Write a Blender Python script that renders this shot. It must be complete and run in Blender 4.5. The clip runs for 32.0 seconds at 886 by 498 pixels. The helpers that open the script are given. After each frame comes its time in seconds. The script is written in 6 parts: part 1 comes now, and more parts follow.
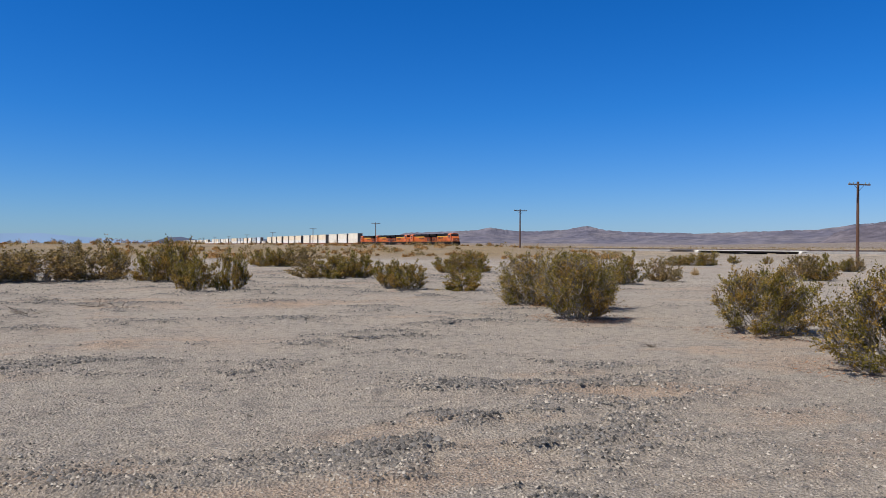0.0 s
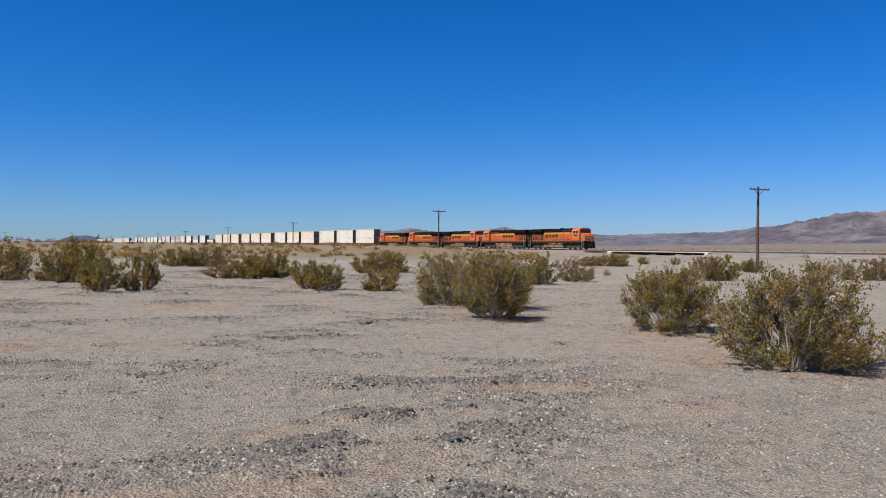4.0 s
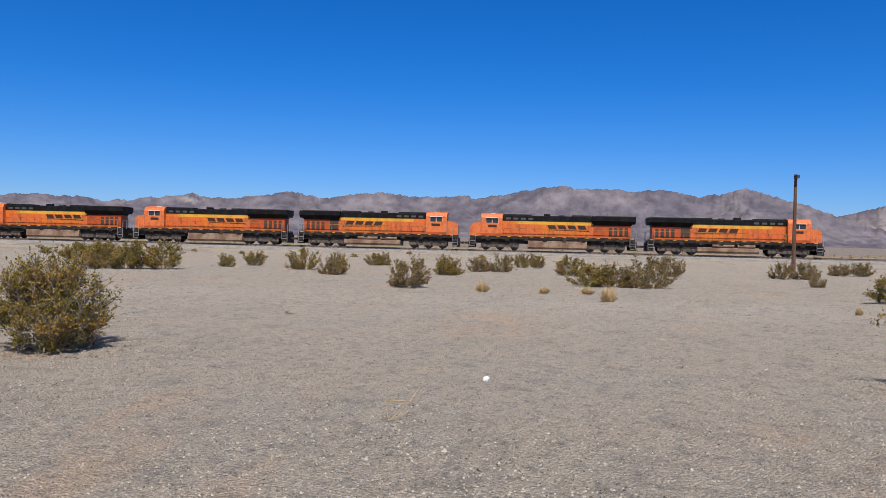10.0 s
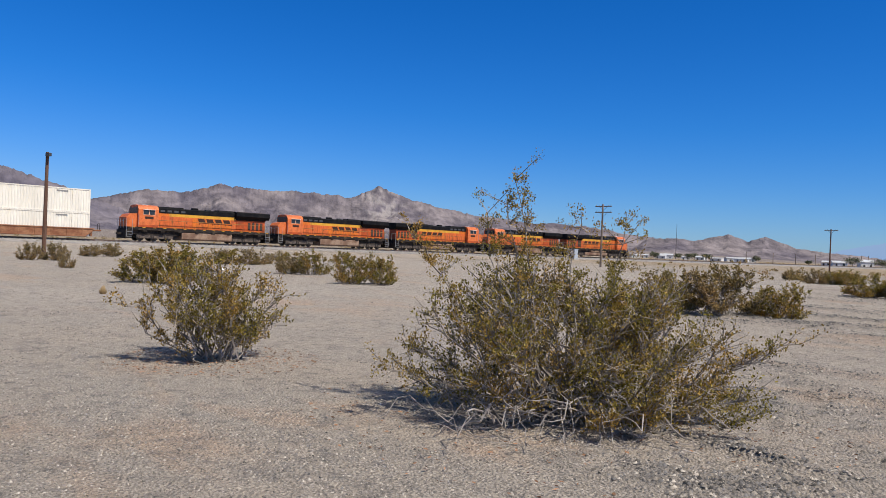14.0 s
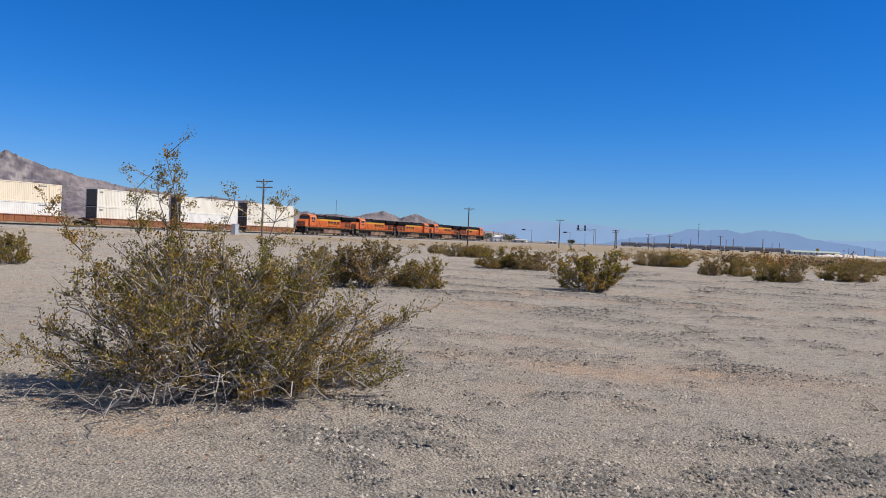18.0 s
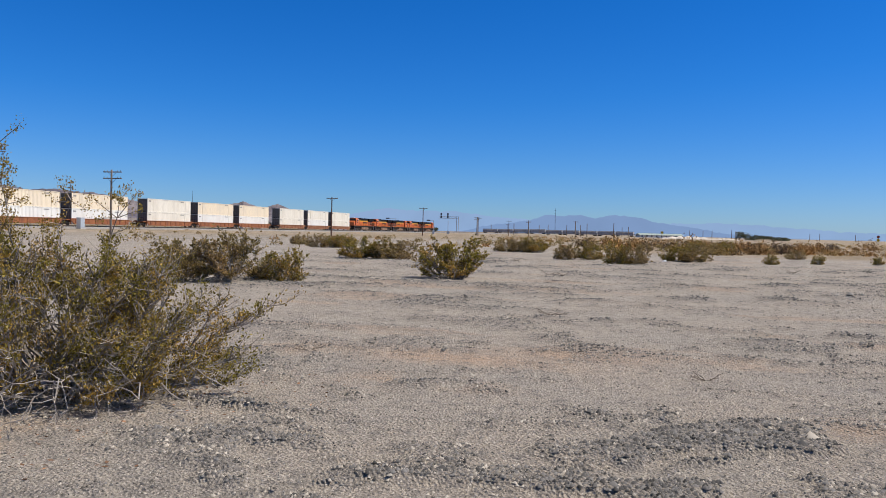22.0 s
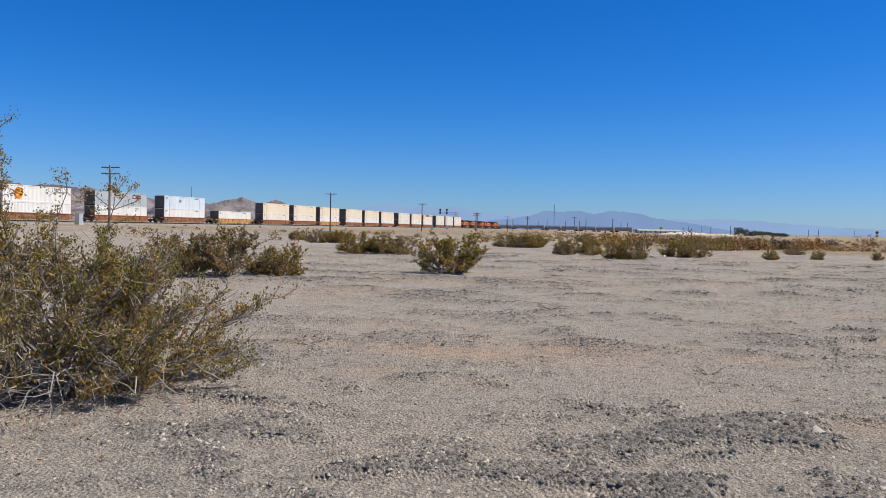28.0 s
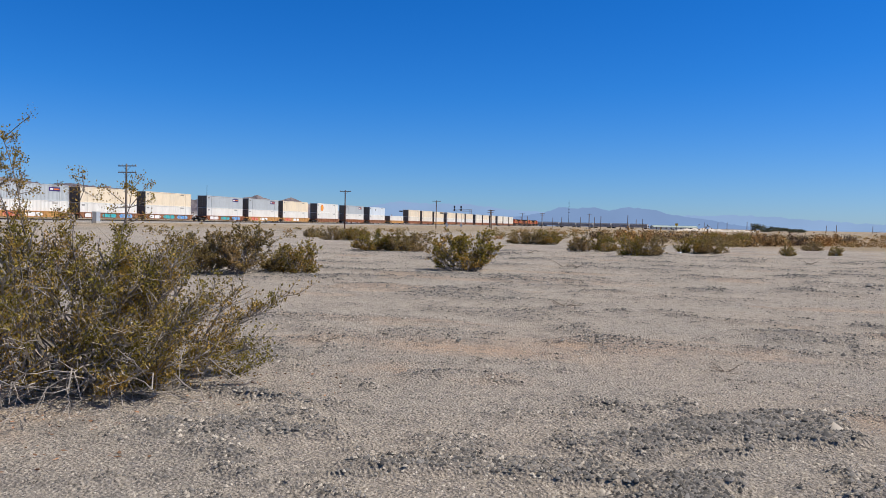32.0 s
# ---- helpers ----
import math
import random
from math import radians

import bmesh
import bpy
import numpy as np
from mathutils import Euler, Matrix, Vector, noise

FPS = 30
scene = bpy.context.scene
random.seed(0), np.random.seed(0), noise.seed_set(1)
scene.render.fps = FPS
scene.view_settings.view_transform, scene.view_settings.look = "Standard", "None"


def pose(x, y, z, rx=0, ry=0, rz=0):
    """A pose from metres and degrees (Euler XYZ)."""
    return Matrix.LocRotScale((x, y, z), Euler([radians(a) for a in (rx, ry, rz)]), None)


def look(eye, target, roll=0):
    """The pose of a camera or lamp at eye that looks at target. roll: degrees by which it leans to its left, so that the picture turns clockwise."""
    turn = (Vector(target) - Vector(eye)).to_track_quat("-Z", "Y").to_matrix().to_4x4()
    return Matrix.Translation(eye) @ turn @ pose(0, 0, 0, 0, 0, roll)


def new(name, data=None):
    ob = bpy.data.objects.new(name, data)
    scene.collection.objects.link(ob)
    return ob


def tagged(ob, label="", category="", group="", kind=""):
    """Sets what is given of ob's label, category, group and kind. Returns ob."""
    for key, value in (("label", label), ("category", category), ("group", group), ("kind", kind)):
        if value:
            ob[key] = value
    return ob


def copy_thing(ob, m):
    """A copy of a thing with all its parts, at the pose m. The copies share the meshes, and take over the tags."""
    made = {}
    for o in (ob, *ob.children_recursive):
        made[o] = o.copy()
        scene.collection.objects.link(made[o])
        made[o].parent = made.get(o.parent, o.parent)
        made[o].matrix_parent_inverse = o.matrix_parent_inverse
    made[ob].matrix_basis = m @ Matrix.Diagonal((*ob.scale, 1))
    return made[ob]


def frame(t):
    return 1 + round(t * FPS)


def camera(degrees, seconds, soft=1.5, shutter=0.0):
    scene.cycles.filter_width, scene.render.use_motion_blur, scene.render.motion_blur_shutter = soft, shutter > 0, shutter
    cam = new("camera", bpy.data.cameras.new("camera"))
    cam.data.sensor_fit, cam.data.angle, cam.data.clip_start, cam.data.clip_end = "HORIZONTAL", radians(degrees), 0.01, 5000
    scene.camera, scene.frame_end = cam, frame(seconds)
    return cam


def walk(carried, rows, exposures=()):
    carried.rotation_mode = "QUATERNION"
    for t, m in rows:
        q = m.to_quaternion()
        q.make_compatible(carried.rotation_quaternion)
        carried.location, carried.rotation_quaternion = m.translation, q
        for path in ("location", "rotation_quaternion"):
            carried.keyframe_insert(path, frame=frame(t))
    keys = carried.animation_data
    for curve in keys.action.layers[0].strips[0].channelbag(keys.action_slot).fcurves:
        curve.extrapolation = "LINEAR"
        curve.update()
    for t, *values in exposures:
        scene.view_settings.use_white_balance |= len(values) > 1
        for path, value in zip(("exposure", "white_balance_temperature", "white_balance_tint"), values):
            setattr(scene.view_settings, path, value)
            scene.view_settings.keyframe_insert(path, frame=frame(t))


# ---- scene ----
cam = camera(59.64, 32.0, soft=0.8)
PATH = [
    (0.0, pose(-0.461, 0.198, 1.600, 89.69, -0.21, -1.15)),
    (0.5, pose(-0.449, 0.193, 1.597, 89.75, -0.34, -1.30)),
    (1.0, pose(-0.447, 0.185, 1.592, 89.77, -0.17, -1.54)),
    (1.5, pose(-0.456, 0.190, 1.593, 89.75, -0.30, -1.76)),
    (2.0, pose(-0.455, 0.188, 1.593, 89.77, -0.42, -1.99)),
    (2.5, pose(-0.446, 0.169, 1.584, 89.77, -0.35, -2.81)),
    (4.5, pose(-0.424, 0.065, 1.604, 89.70, -0.56, -9.87)),
    (5.0, pose(-0.396, 0.088, 1.607, 89.57, -0.61, -13.27)),
    (5.5, pose(-0.395, 0.114, 1.602, 89.37, -0.70, -16.45)),
    (6.0, pose(-0.401, 0.129, 1.600, 89.38, -1.02, -20.77)),
    (6.5, pose(-0.384, 0.166, 1.599, 89.46, -0.47, -25.45)),
    (7.0, pose(-0.289, 0.175, 1.600, 89.46, -0.76, -29.87)),
    (7.5, pose(-0.182, 0.200, 1.598, 89.46, -0.77, -36.28)),
    (8.0, pose(-0.118, 0.170, 1.604, 89.44, -0.97, -41.42)),
    (8.5, pose(-0.012, 0.157, 1.600, 89.51, -0.95, -48.20)),
    (9.0, pose(0.082, 0.122, 1.587, 89.58, -1.05, -54.21)),
    (9.5, pose(0.156, 0.077, 1.582, 89.61, -1.25, -59.86)),
    (10.0, pose(0.208, 0.031, 1.581, 89.64, -1.38, -66.99)),
    (10.5, pose(0.288, -0.041, 1.585, 89.74, -2.13, -73.90)),
    (11.0, pose(0.339, -0.088, 1.569, 89.98, -1.44, -83.17)),
    (11.5, pose(0.366, -0.058, 1.567, 89.65, -0.96, -89.35)),
    (12.0, pose(0.407, -0.049, 1.566, 89.53, -1.02, -94.65)),
    (12.5, pose(0.396, -0.077, 1.572, 89.46, -1.84, -100.72)),
    (13.0, pose(0.419, -0.119, 1.578, 89.64, -2.47, -107.09)),
    (13.5, pose(0.427, -0.168, 1.576, 89.85, -2.28, -113.53)),
    (14.0, pose(0.439, -0.198, 1.566, 89.96, -2.27, -118.49)),
    (14.5, pose(0.444, -0.259, 1.570, 89.91, -2.23, -122.48)),
    (15.0, pose(0.437, -0.323, 1.566, 89.80, -1.83, -126.59)),
    (15.5, pose(0.433, -0.361, 1.572, 89.67, -2.13, -130.29)),
    (17.5, pose(0.142, -0.060, 1.588, 89.35, -2.44, -141.29)),
    (18.0, pose(0.116, -0.039, 1.595, 89.14, -2.46, -143.19)),
    (18.5, pose(0.083, -0.026, 1.601, 88.97, -2.19, -144.66)),
    (19.0, pose(0.056, -0.024, 1.608, 88.94, -1.98, -146.44)),
    (19.5, pose(0.033, -0.018, 1.616, 88.88, -2.12, -148.58)),
    (20.0, pose(-0.002, 0.016, 1.625, 88.82, -1.79, -149.78)),
    (20.5, pose(-0.025, 0.026, 1.629, 88.79, -1.47, -150.82)),
    (21.0, pose(-0.035, 0.024, 1.629, 88.76, -1.44, -151.78)),
    (21.5, pose(-0.031, 0.012, 1.625, 88.72, -1.47, -152.65)),
    (22.0, pose(-0.020, -0.018, 1.624, 88.65, -1.35, -153.21)),
    (22.5, pose(-0.019, -0.030, 1.614, 88.74, -1.61, -153.74)),
    (23.0, pose(-0.012, -0.049, 1.607, 88.78, -1.75, -153.94)),
    (23.5, pose(-0.001, -0.068, 1.604, 88.74, -1.59, -154.16)),
    (24.0, pose(0.004, -0.074, 1.601, 88.71, -1.79, -154.06)),
    (24.5, pose(0.022, -0.092, 1.596, 88.68, -1.51, -153.74)),
    (25.0, pose(0.038, -0.103, 1.590, 88.67, -1.33, -153.48)),
    (25.5, pose(0.036, -0.101, 1.586, 88.64, -1.17, -153.38)),
    (27.5, pose(0.037, -0.094, 1.586, 88.52, -1.78, -153.20)),
    (28.0, pose(0.031, -0.091, 1.589, 88.34, -1.34, -153.29)),
    (28.5, pose(0.044, -0.109, 1.585, 88.21, -1.29, -153.32)),
    (29.0, pose(0.036, -0.107, 1.587, 88.14, -1.32, -153.51)),
    (29.5, pose(0.037, -0.103, 1.587, 88.07, -1.16, -153.33)),
    (30.0, pose(0.029, -0.094, 1.588, 88.07, -0.85, -153.06)),
    (30.5, pose(0.026, -0.088, 1.591, 88.06, -0.91, -152.66)),
    (31.0, pose(0.019, -0.085, 1.589, 88.09, -0.94, -152.55)),
    (31.5, pose(0.029, -0.095, 1.589, 88.11, -0.65, -152.40)),
    (32.0, pose(0.033, -0.097, 1.585, 88.10, -1.15, -152.23)),
]
walk(cam, PATH, [(0, 0.03), (8, 0.04), (13, 0.10), (20, 0.10), (32, 0.10)])

# ---- world, sun, exposure ----
SUN_BEARING, SUN_HEIGHT = 245.0, 53.0
world = bpy.data.worlds.new("sky")
scene.world = world
world.use_nodes = True
wn = world.node_tree.nodes
sky = wn.new("ShaderNodeTexSky")
sky.sky_type = 'NISHITA'
sky.sun_disc = False
sky.sun_elevation, sky.sun_rotation = radians(SUN_HEIGHT), radians(SUN_BEARING)
sky.altitude, sky.air_density, sky.dust_density, sky.ozone_density = 300, 1.0, 0.15, 3.2
tint = wn.new("ShaderNodeMix")
tint.data_type, tint.blend_type = 'RGBA', 'MULTIPLY'
tint.inputs[0].default_value = 1.0
deep = wn.new("ShaderNodeHueSaturation")
deep.inputs["Saturation"].default_value, deep.inputs["Hue"].default_value = 1.10, 0.503
# the haze low over the horizon is paler than the deep blue above
low = wn.new("ShaderNodeMix")
low.data_type = 'RGBA'
low.inputs[6].default_value, low.inputs[7].default_value = (0.455, 0.865, 1.46, 1), (0.65, 0.875, 1.40, 1)
grey, span = wn.new("ShaderNodeRGBToBW"), wn.new("ShaderNodeMapRange")
span.inputs[1].default_value, span.inputs[2].default_value = 3.8, 8.6
world.node_tree.links.new(sky.outputs[0], grey.inputs[0])
world.node_tree.links.new(grey.outputs[0], span.inputs[0])
world.node_tree.links.new(span.outputs[0], low.inputs[0])
# and towards the zenith the deep blue fades into the sky's own dark grey-blue
high, rise = wn.new("ShaderNodeMix"), wn.new("ShaderNodeMapRange")
high.data_type = 'RGBA'
high.inputs[6].default_value = (1.0, 0.92, 0.80, 1)
rise.inputs[1].default_value, rise.inputs[2].default_value = 1.35, 2.35
world.node_tree.links.new(grey.outputs[0], rise.inputs[0])
world.node_tree.links.new(rise.outputs[0], high.inputs[0])
world.node_tree.links.new(low.outputs[2], high.inputs[7])
world.node_tree.links.new(high.outputs[2], tint.inputs[7])
world.node_tree.links.new(sky.outputs[0], tint.inputs[6])
world.node_tree.links.new(tint.outputs[2], deep.inputs["Color"])
world.node_tree.links.new(deep.outputs[0], wn["Background"].inputs[0])
wn["Background"].inputs[1].default_value = 0.0755


def polar(bearing, distance, z=0.0):
    a = radians(bearing)
    return Vector((distance * math.sin(a), distance * math.cos(a), z))


sun = new("sun", bpy.data.lights.new("sun", 'SUN'))
sun.data.energy, sun.data.angle, sun.data.color = 5.0, radians(0.53), (1.0, 0.94, 0.83)
sun.matrix_world = look(polar(SUN_BEARING, 60 * math.cos(radians(SUN_HEIGHT)), 60 * math.sin(radians(SUN_HEIGHT))), (0, 0, 0))
scene.view_settings.exposure = 0.0


# ---- materials ----
def material(name, colour, rough=0.7, metal=0.0, second=None, scale=4.0, mix=(0.4, 0.65), fine=0.0, fine_scale=60.0, bump=0.0, bump_scale=80.0, island=0.0, spec=0.3, stretch=None):
    m = bpy.data.materials.new(name)
    m.use_nodes = True
    n, l = m.node_tree.nodes, m.node_tree.links
    b = n["Principled BSDF"]
    b.inputs["Roughness"].default_value, b.inputs["Metallic"].default_value = rough, metal
    b.inputs["Specular IOR Level"].default_value = spec
    co = n.new("ShaderNodeTexCoord").outputs["Object"]
    if stretch:
        mp = n.new("ShaderNodeMapping")
        mp.inputs["Scale"].default_value = stretch
        l.new(co, mp.inputs[0])
        co = mp.outputs[0]
    out = None
    base = n.new("ShaderNodeRGB")
    base.outputs[0].default_value = (*colour, 1)
    out = base.outputs[0]
    if second:
        t = n.new("ShaderNodeTexNoise")
        t.inputs["Scale"].default_value, t.inputs["Detail"].default_value = scale, 6
        l.new(co, t.inputs["Vector"])
        r = n.new("ShaderNodeMapRange")
        r.inputs[1].default_value, r.inputs[2].default_value = mix
        l.new(t.outputs[0], r.inputs[0])
        x = n.new("ShaderNodeMix")
        x.data_type = 'RGBA'
        l.new(r.outputs[0], x.inputs[0])
        l.new(out, x.inputs[6])
        x.inputs[7].default_value = (*second, 1)
        out = x.outputs[2]
    if fine or island:
        hsv = n.new("ShaderNodeHueSaturation")
        r = n.new("ShaderNodeMapRange")
        w = max(fine, island)
        r.inputs[3].default_value, r.inputs[4].default_value = 1 - w, 1 + w
        if island:
            l.new(n.new("ShaderNodeNewGeometry").outputs["Random Per Island"], r.inputs[0])
        else:
            t = n.new("ShaderNodeTexNoise")
            t.inputs["Scale"].default_value, t.inputs["Detail"].default_value = fine_scale, 4
            l.new(co, t.inputs["Vector"])
            r.inputs[1].default_value, r.inputs[2].default_value = 0.3, 0.7
            l.new(t.outputs[0], r.inputs[0])
        l.new(r.outputs[0], hsv.inputs["Value"])
        l.new(out, hsv.inputs["Color"])
        out = hsv.outputs[0]
    l.new(out, b.inputs["Base Color"])
    if bump:
        t = n.new("ShaderNodeTexNoise")
        t.inputs["Scale"].default_value, t.inputs["Detail"].default_value = bump_scale, 5
        l.new(co, t.inputs["Vector"])
        bp = n.new("ShaderNodeBump")
        bp.inputs["Strength"].default_value, bp.inputs["Distance"].default_value = bump, 0.5 / bump_scale
        l.new(t.outputs[0], bp.inputs["Height"])
        l.new(bp.outputs[0], b.inputs["Normal"])
    return m


def ground_material():
    m = bpy.data.materials.new("desert_gravel")
    m.use_nodes = True
    n, l = m.node_tree.nodes, m.node_tree.links
    b = n["Principled BSDF"]
    b.inputs["Roughness"].default_value, b.inputs["Specular IOR Level"].default_value = 0.95, 0.1
    co = n.new("ShaderNodeTexCoord").outputs["Object"]

    def tex(scale, detail, lo, hi, rough=0.6):
        t = n.new("ShaderNodeTexNoise")
        t.inputs["Scale"].default_value, t.inputs["Detail"].default_value, t.inputs["Roughness"].default_value = scale, detail, rough
        l.new(co, t.inputs["Vector"])
        r = n.new("ShaderNodeMapRange")
        r.inputs[1].default_value, r.inputs[2].default_value = lo, hi
        l.new(t.outputs[0], r.inputs[0])
        return r.outputs[0]

    def blend(fac, a, c, kind='MIX'):
        x = n.new("ShaderNodeMix")
        x.data_type, x.blend_type = 'RGBA', kind
        if isinstance(fac, float):
            x.inputs[0].default_value = fac
        else:
            l.new(fac, x.inputs[0])
        for v, s in ((a, 6), (c, 7)):
            if isinstance(v, tuple):
                x.inputs[s].default_value = (*v, 1)
            else:
                l.new(v, x.inputs[s])
        return x.outputs[2]

    def attr(name):
        a = n.new("ShaderNodeAttribute")
        a.attribute_name = name
        return a.outputs["Fac"]

    c = blend(tex(0.35, 5, 0.42, 0.62), GROUND_A, GROUND_B)
    c = blend(attr("red"), c, GROUND_RED)
    c = blend(attr("road"), c, GROUND_ROAD)
    c = blend(attr("gravel"), c, GROUND_DARK)
    c = blend(tex(1.7, 6, 0.53, 0.80, 0.75), c, GROUND_DARK)
    c = blend(tex(5.5, 5, 0.50, 0.74, 0.75), c, GROUND_DARK)
    c = blend(attr("scrub"), c, GROUND_SCRUB)
    c = blend(attr("fan"), c, GROUND_FAN)
    dots = n.new("ShaderNodeMath")
    dots.operation = 'MULTIPLY'
    l.new(tex(0.16, 8, 0.47, 0.60, 0.8), dots.inputs[0])
    l.new(attr("dots"), dots.inputs[1])
    c = blend(dots.outputs[0], c, (0.115, 0.098, 0.062))
    c = blend(tex(26.0, 4, 0.5, 0.75, 0.75), c, GROUND_DARK)
    c = blend(tex(60.0, 3, 0.58, 0.72), c, (0.60, 0.54, 0.48))
    hsv = n.new("ShaderNodeHueSaturation")
    l.new(c, hsv.inputs["Color"])
    r = n.new("ShaderNodeMapRange")
    r.inputs[1].default_value, r.inputs[2].default_value, r.inputs[3].default_value, r.inputs[4].default_value = 0.3, 0.7, 0.62, 1.38
    t = n.new("ShaderNodeTexNoise")
    t.inputs["Scale"].default_value, t.inputs["Detail"].default_value, t.inputs["Roughness"].default_value = 45, 5, 0.8
    l.new(co, t.inputs["Vector"])
    l.new(t.outputs[0], r.inputs[0])
    l.new(r.outputs[0], hsv.inputs["Value"])
    l.new(hsv.outputs[0], b.inputs["Base Color"])
    v = n.new("ShaderNodeTexVoronoi")
    v.inputs["Scale"].default_value = 38
    l.new(co, v.inputs["Vector"])
    ad = n.new("ShaderNodeMath")
    ad.operation = 'ADD'
    l.new(v.outputs["Distance"], ad.inputs[0])
    l.new(t.outputs[0], ad.inputs[1])
    bp = n.new("ShaderNodeBump")
    bp.inputs["Strength"].default_value, bp.inputs["Distance"].default_value = 1.0, 0.028
    l.new(ad.outputs[0], bp.inputs["Height"])
    l.new(bp.outputs[0], b.inputs["Normal"])
    return m


GROUND_A, GROUND_B, GROUND_RED = (0.475, 0.398, 0.318), (0.445, 0.384, 0.316), (0.55, 0.375, 0.25)
GROUND_DARK, GROUND_SCRUB, GROUND_FAN = (0.165, 0.152, 0.14), (0.31, 0.215, 0.105), (0.225, 0.185, 0.17)
GROUND_ROAD = (0.52, 0.45, 0.375)
M = {}
M["ground"] = ground_material()
M["stone_dark"] = material("dark_stone", (0.125, 0.116, 0.108), 0.85, island=0.7, spec=0.2)
M["stone"] = material("stone", (0.31, 0.272, 0.228), 0.9, island=0.7, spec=0.15)
M["ballast"] = material("ballast", (0.30, 0.275, 0.25), 0.95, second=(0.21, 0.19, 0.172), scale=1.2, fine=0.35, fine_scale=25, bump=0.8, bump_scale=12)
M["rail"] = material("rail_steel", (0.16, 0.10, 0.07), 0.55, 0.6, second=(0.22, 0.2, 0.19), scale=3)
M["tie"] = material("concrete_tie", (0.28, 0.26, 0.24), 0.9, fine=0.2)
M["orange"] = material("orange_paint", (0.60, 0.125, 0.024), 0.5, second=(0.27, 0.065, 0.022), scale=1.6, mix=(0.45, 0.72), fine=0.16, fine_scale=5, stretch=(1, 1, 0.35), spec=0.4)
M["orange_cab"] = material("orange_cab_paint", (0.64, 0.16, 0.045), 0.5, second=(0.42, 0.10, 0.03), scale=2, mix=(0.45, 0.75), fine=0.12, fine_scale=7)
M["orange_warm"] = material("yellowed_orange_paint", (0.63, 0.15, 0.014), 0.5, second=(0.36, 0.09, 0.022), scale=1.6, mix=(0.45, 0.75), fine=0.15, fine_scale=9, stretch=(1, 1, 0.35), spec=0.4)
M["orange_dirty"] = material("sooty_orange_paint", (0.46, 0.08, 0.016), 0.5, second=(0.24, 0.055, 0.02), scale=1.6, mix=(0.4, 0.7), fine=0.12, fine_scale=9, stretch=(1, 1, 0.35))
M["yellow_rail"] = material("dull_yellow_rail", (0.40, 0.20, 0.05), 0.6, second=(0.12, 0.06, 0.03), scale=1.5)
M["orange_pale"] = material("bleached_orange_paint", (0.72, 0.36, 0.22), 0.55, second=(0.6, 0.24, 0.12), scale=3)
M["truck_steel"] = material("dusty_truck_steel", (0.075, 0.06, 0.05), 0.8, spec=0.2, second=(0.15, 0.115, 0.09), scale=2.5, mix=(0.42, 0.68), fine=0.3, fine_scale=14)
M["silver_dark"] = material("dull_grey_steel", (0.09, 0.09, 0.09), 0.5, 0.4)
M["yellow"] = material("yellow_paint", (0.66, 0.33, 0.035), 0.5, second=(0.38, 0.17, 0.03), scale=1.5, mix=(0.45, 0.8), stretch=(1, 1, 0.4))
M["black"] = material("black_paint", (0.006, 0.006, 0.007), 0.6, spec=0.12, second=(0.02, 0.018, 0.016), scale=1.2, mix=(0.45, 0.75), fine=0.2, fine_scale=6)
M["frame_black"] = material("dirty_black_steel", (0.018, 0.015, 0.013), 0.75, spec=0.15, second=(0.065, 0.048, 0.036), scale=2.2, mix=(0.42, 0.7), fine=0.3, fine_scale=12)
M["tank"] = material("brown_dusty_tank", (0.17, 0.095, 0.06), 0.75, second=(0.30, 0.20, 0.135), scale=1.1, mix=(0.4, 0.65), fine=0.15, fine_scale=8)
M["emblem"] = material("dark_brown_emblem", (0.045, 0.018, 0.010), 0.6)
M["silver"] = material("silver_paint", (0.45, 0.43, 0.40), 0.4, 0.6)
M["white_paint"] = material("white_paint", (0.78, 0.76, 0.72), 0.5)
M["grille"] = material("grille", (0.06, 0.04, 0.03), 0.8, fine=0.4, fine_scale=30)
M["glass"] = material("dark_cab_glass", (0.02, 0.025, 0.03), 0.08, spec=0.6)
M["steel_rust"] = material("rusty_steel", (0.20, 0.075, 0.035), 0.75, second=(0.33, 0.16, 0.08), scale=1.4, mix=(0.4, 0.68), fine=0.2, fine_scale=9, stretch=(0.6, 1, 1))
M["steel_orange"] = material("faded_orange_steel", (0.31, 0.115, 0.045), 0.7, second=(0.20, 0.075, 0.038), scale=1.2, mix=(0.4, 0.7), fine=0.2, fine_scale=8)
M["steel_yellow"] = material("faded_yellow_steel", (0.55, 0.29, 0.09), 0.7, second=(0.38, 0.17, 0.06), scale=1.2, mix=(0.4, 0.7), fine=0.2, fine_scale=8)
M["wheel"] = material("wheel_steel", (0.05, 0.038, 0.03), 0.65, 0.3, second=(0.10, 0.085, 0.07), scale=3)
M["box_white"] = material("white_container_paint", (0.78, 0.755, 0.69), 0.5, second=(0.68, 0.64, 0.57), scale=0.9, mix=(0.5, 0.8), fine=0.04, fine_scale=4, stretch=(1, 1, 0.3))
M["box_cream"] = material("cream_container_paint", (0.80, 0.68, 0.50), 0.55, second=(0.70, 0.60, 0.46), scale=0.8, mix=(0.45, 0.8), fine=0.05, fine_scale=4, stretch=(1, 1, 0.3))
M["box_offwhite"] = material("weathered_white_container_paint", (0.78, 0.725, 0.61), 0.55, second=(0.66, 0.60, 0.49), scale=0.8, mix=(0.45, 0.8), fine=0.05, fine_scale=4, stretch=(1, 1, 0.3))
M["box_grey"] = material("grey_container_paint", (0.46, 0.49, 0.50), 0.5, second=(0.40, 0.42, 0.43), scale=0.8, mix=(0.45, 0.8), fine=0.04, fine_scale=4, stretch=(1, 1, 0.3))
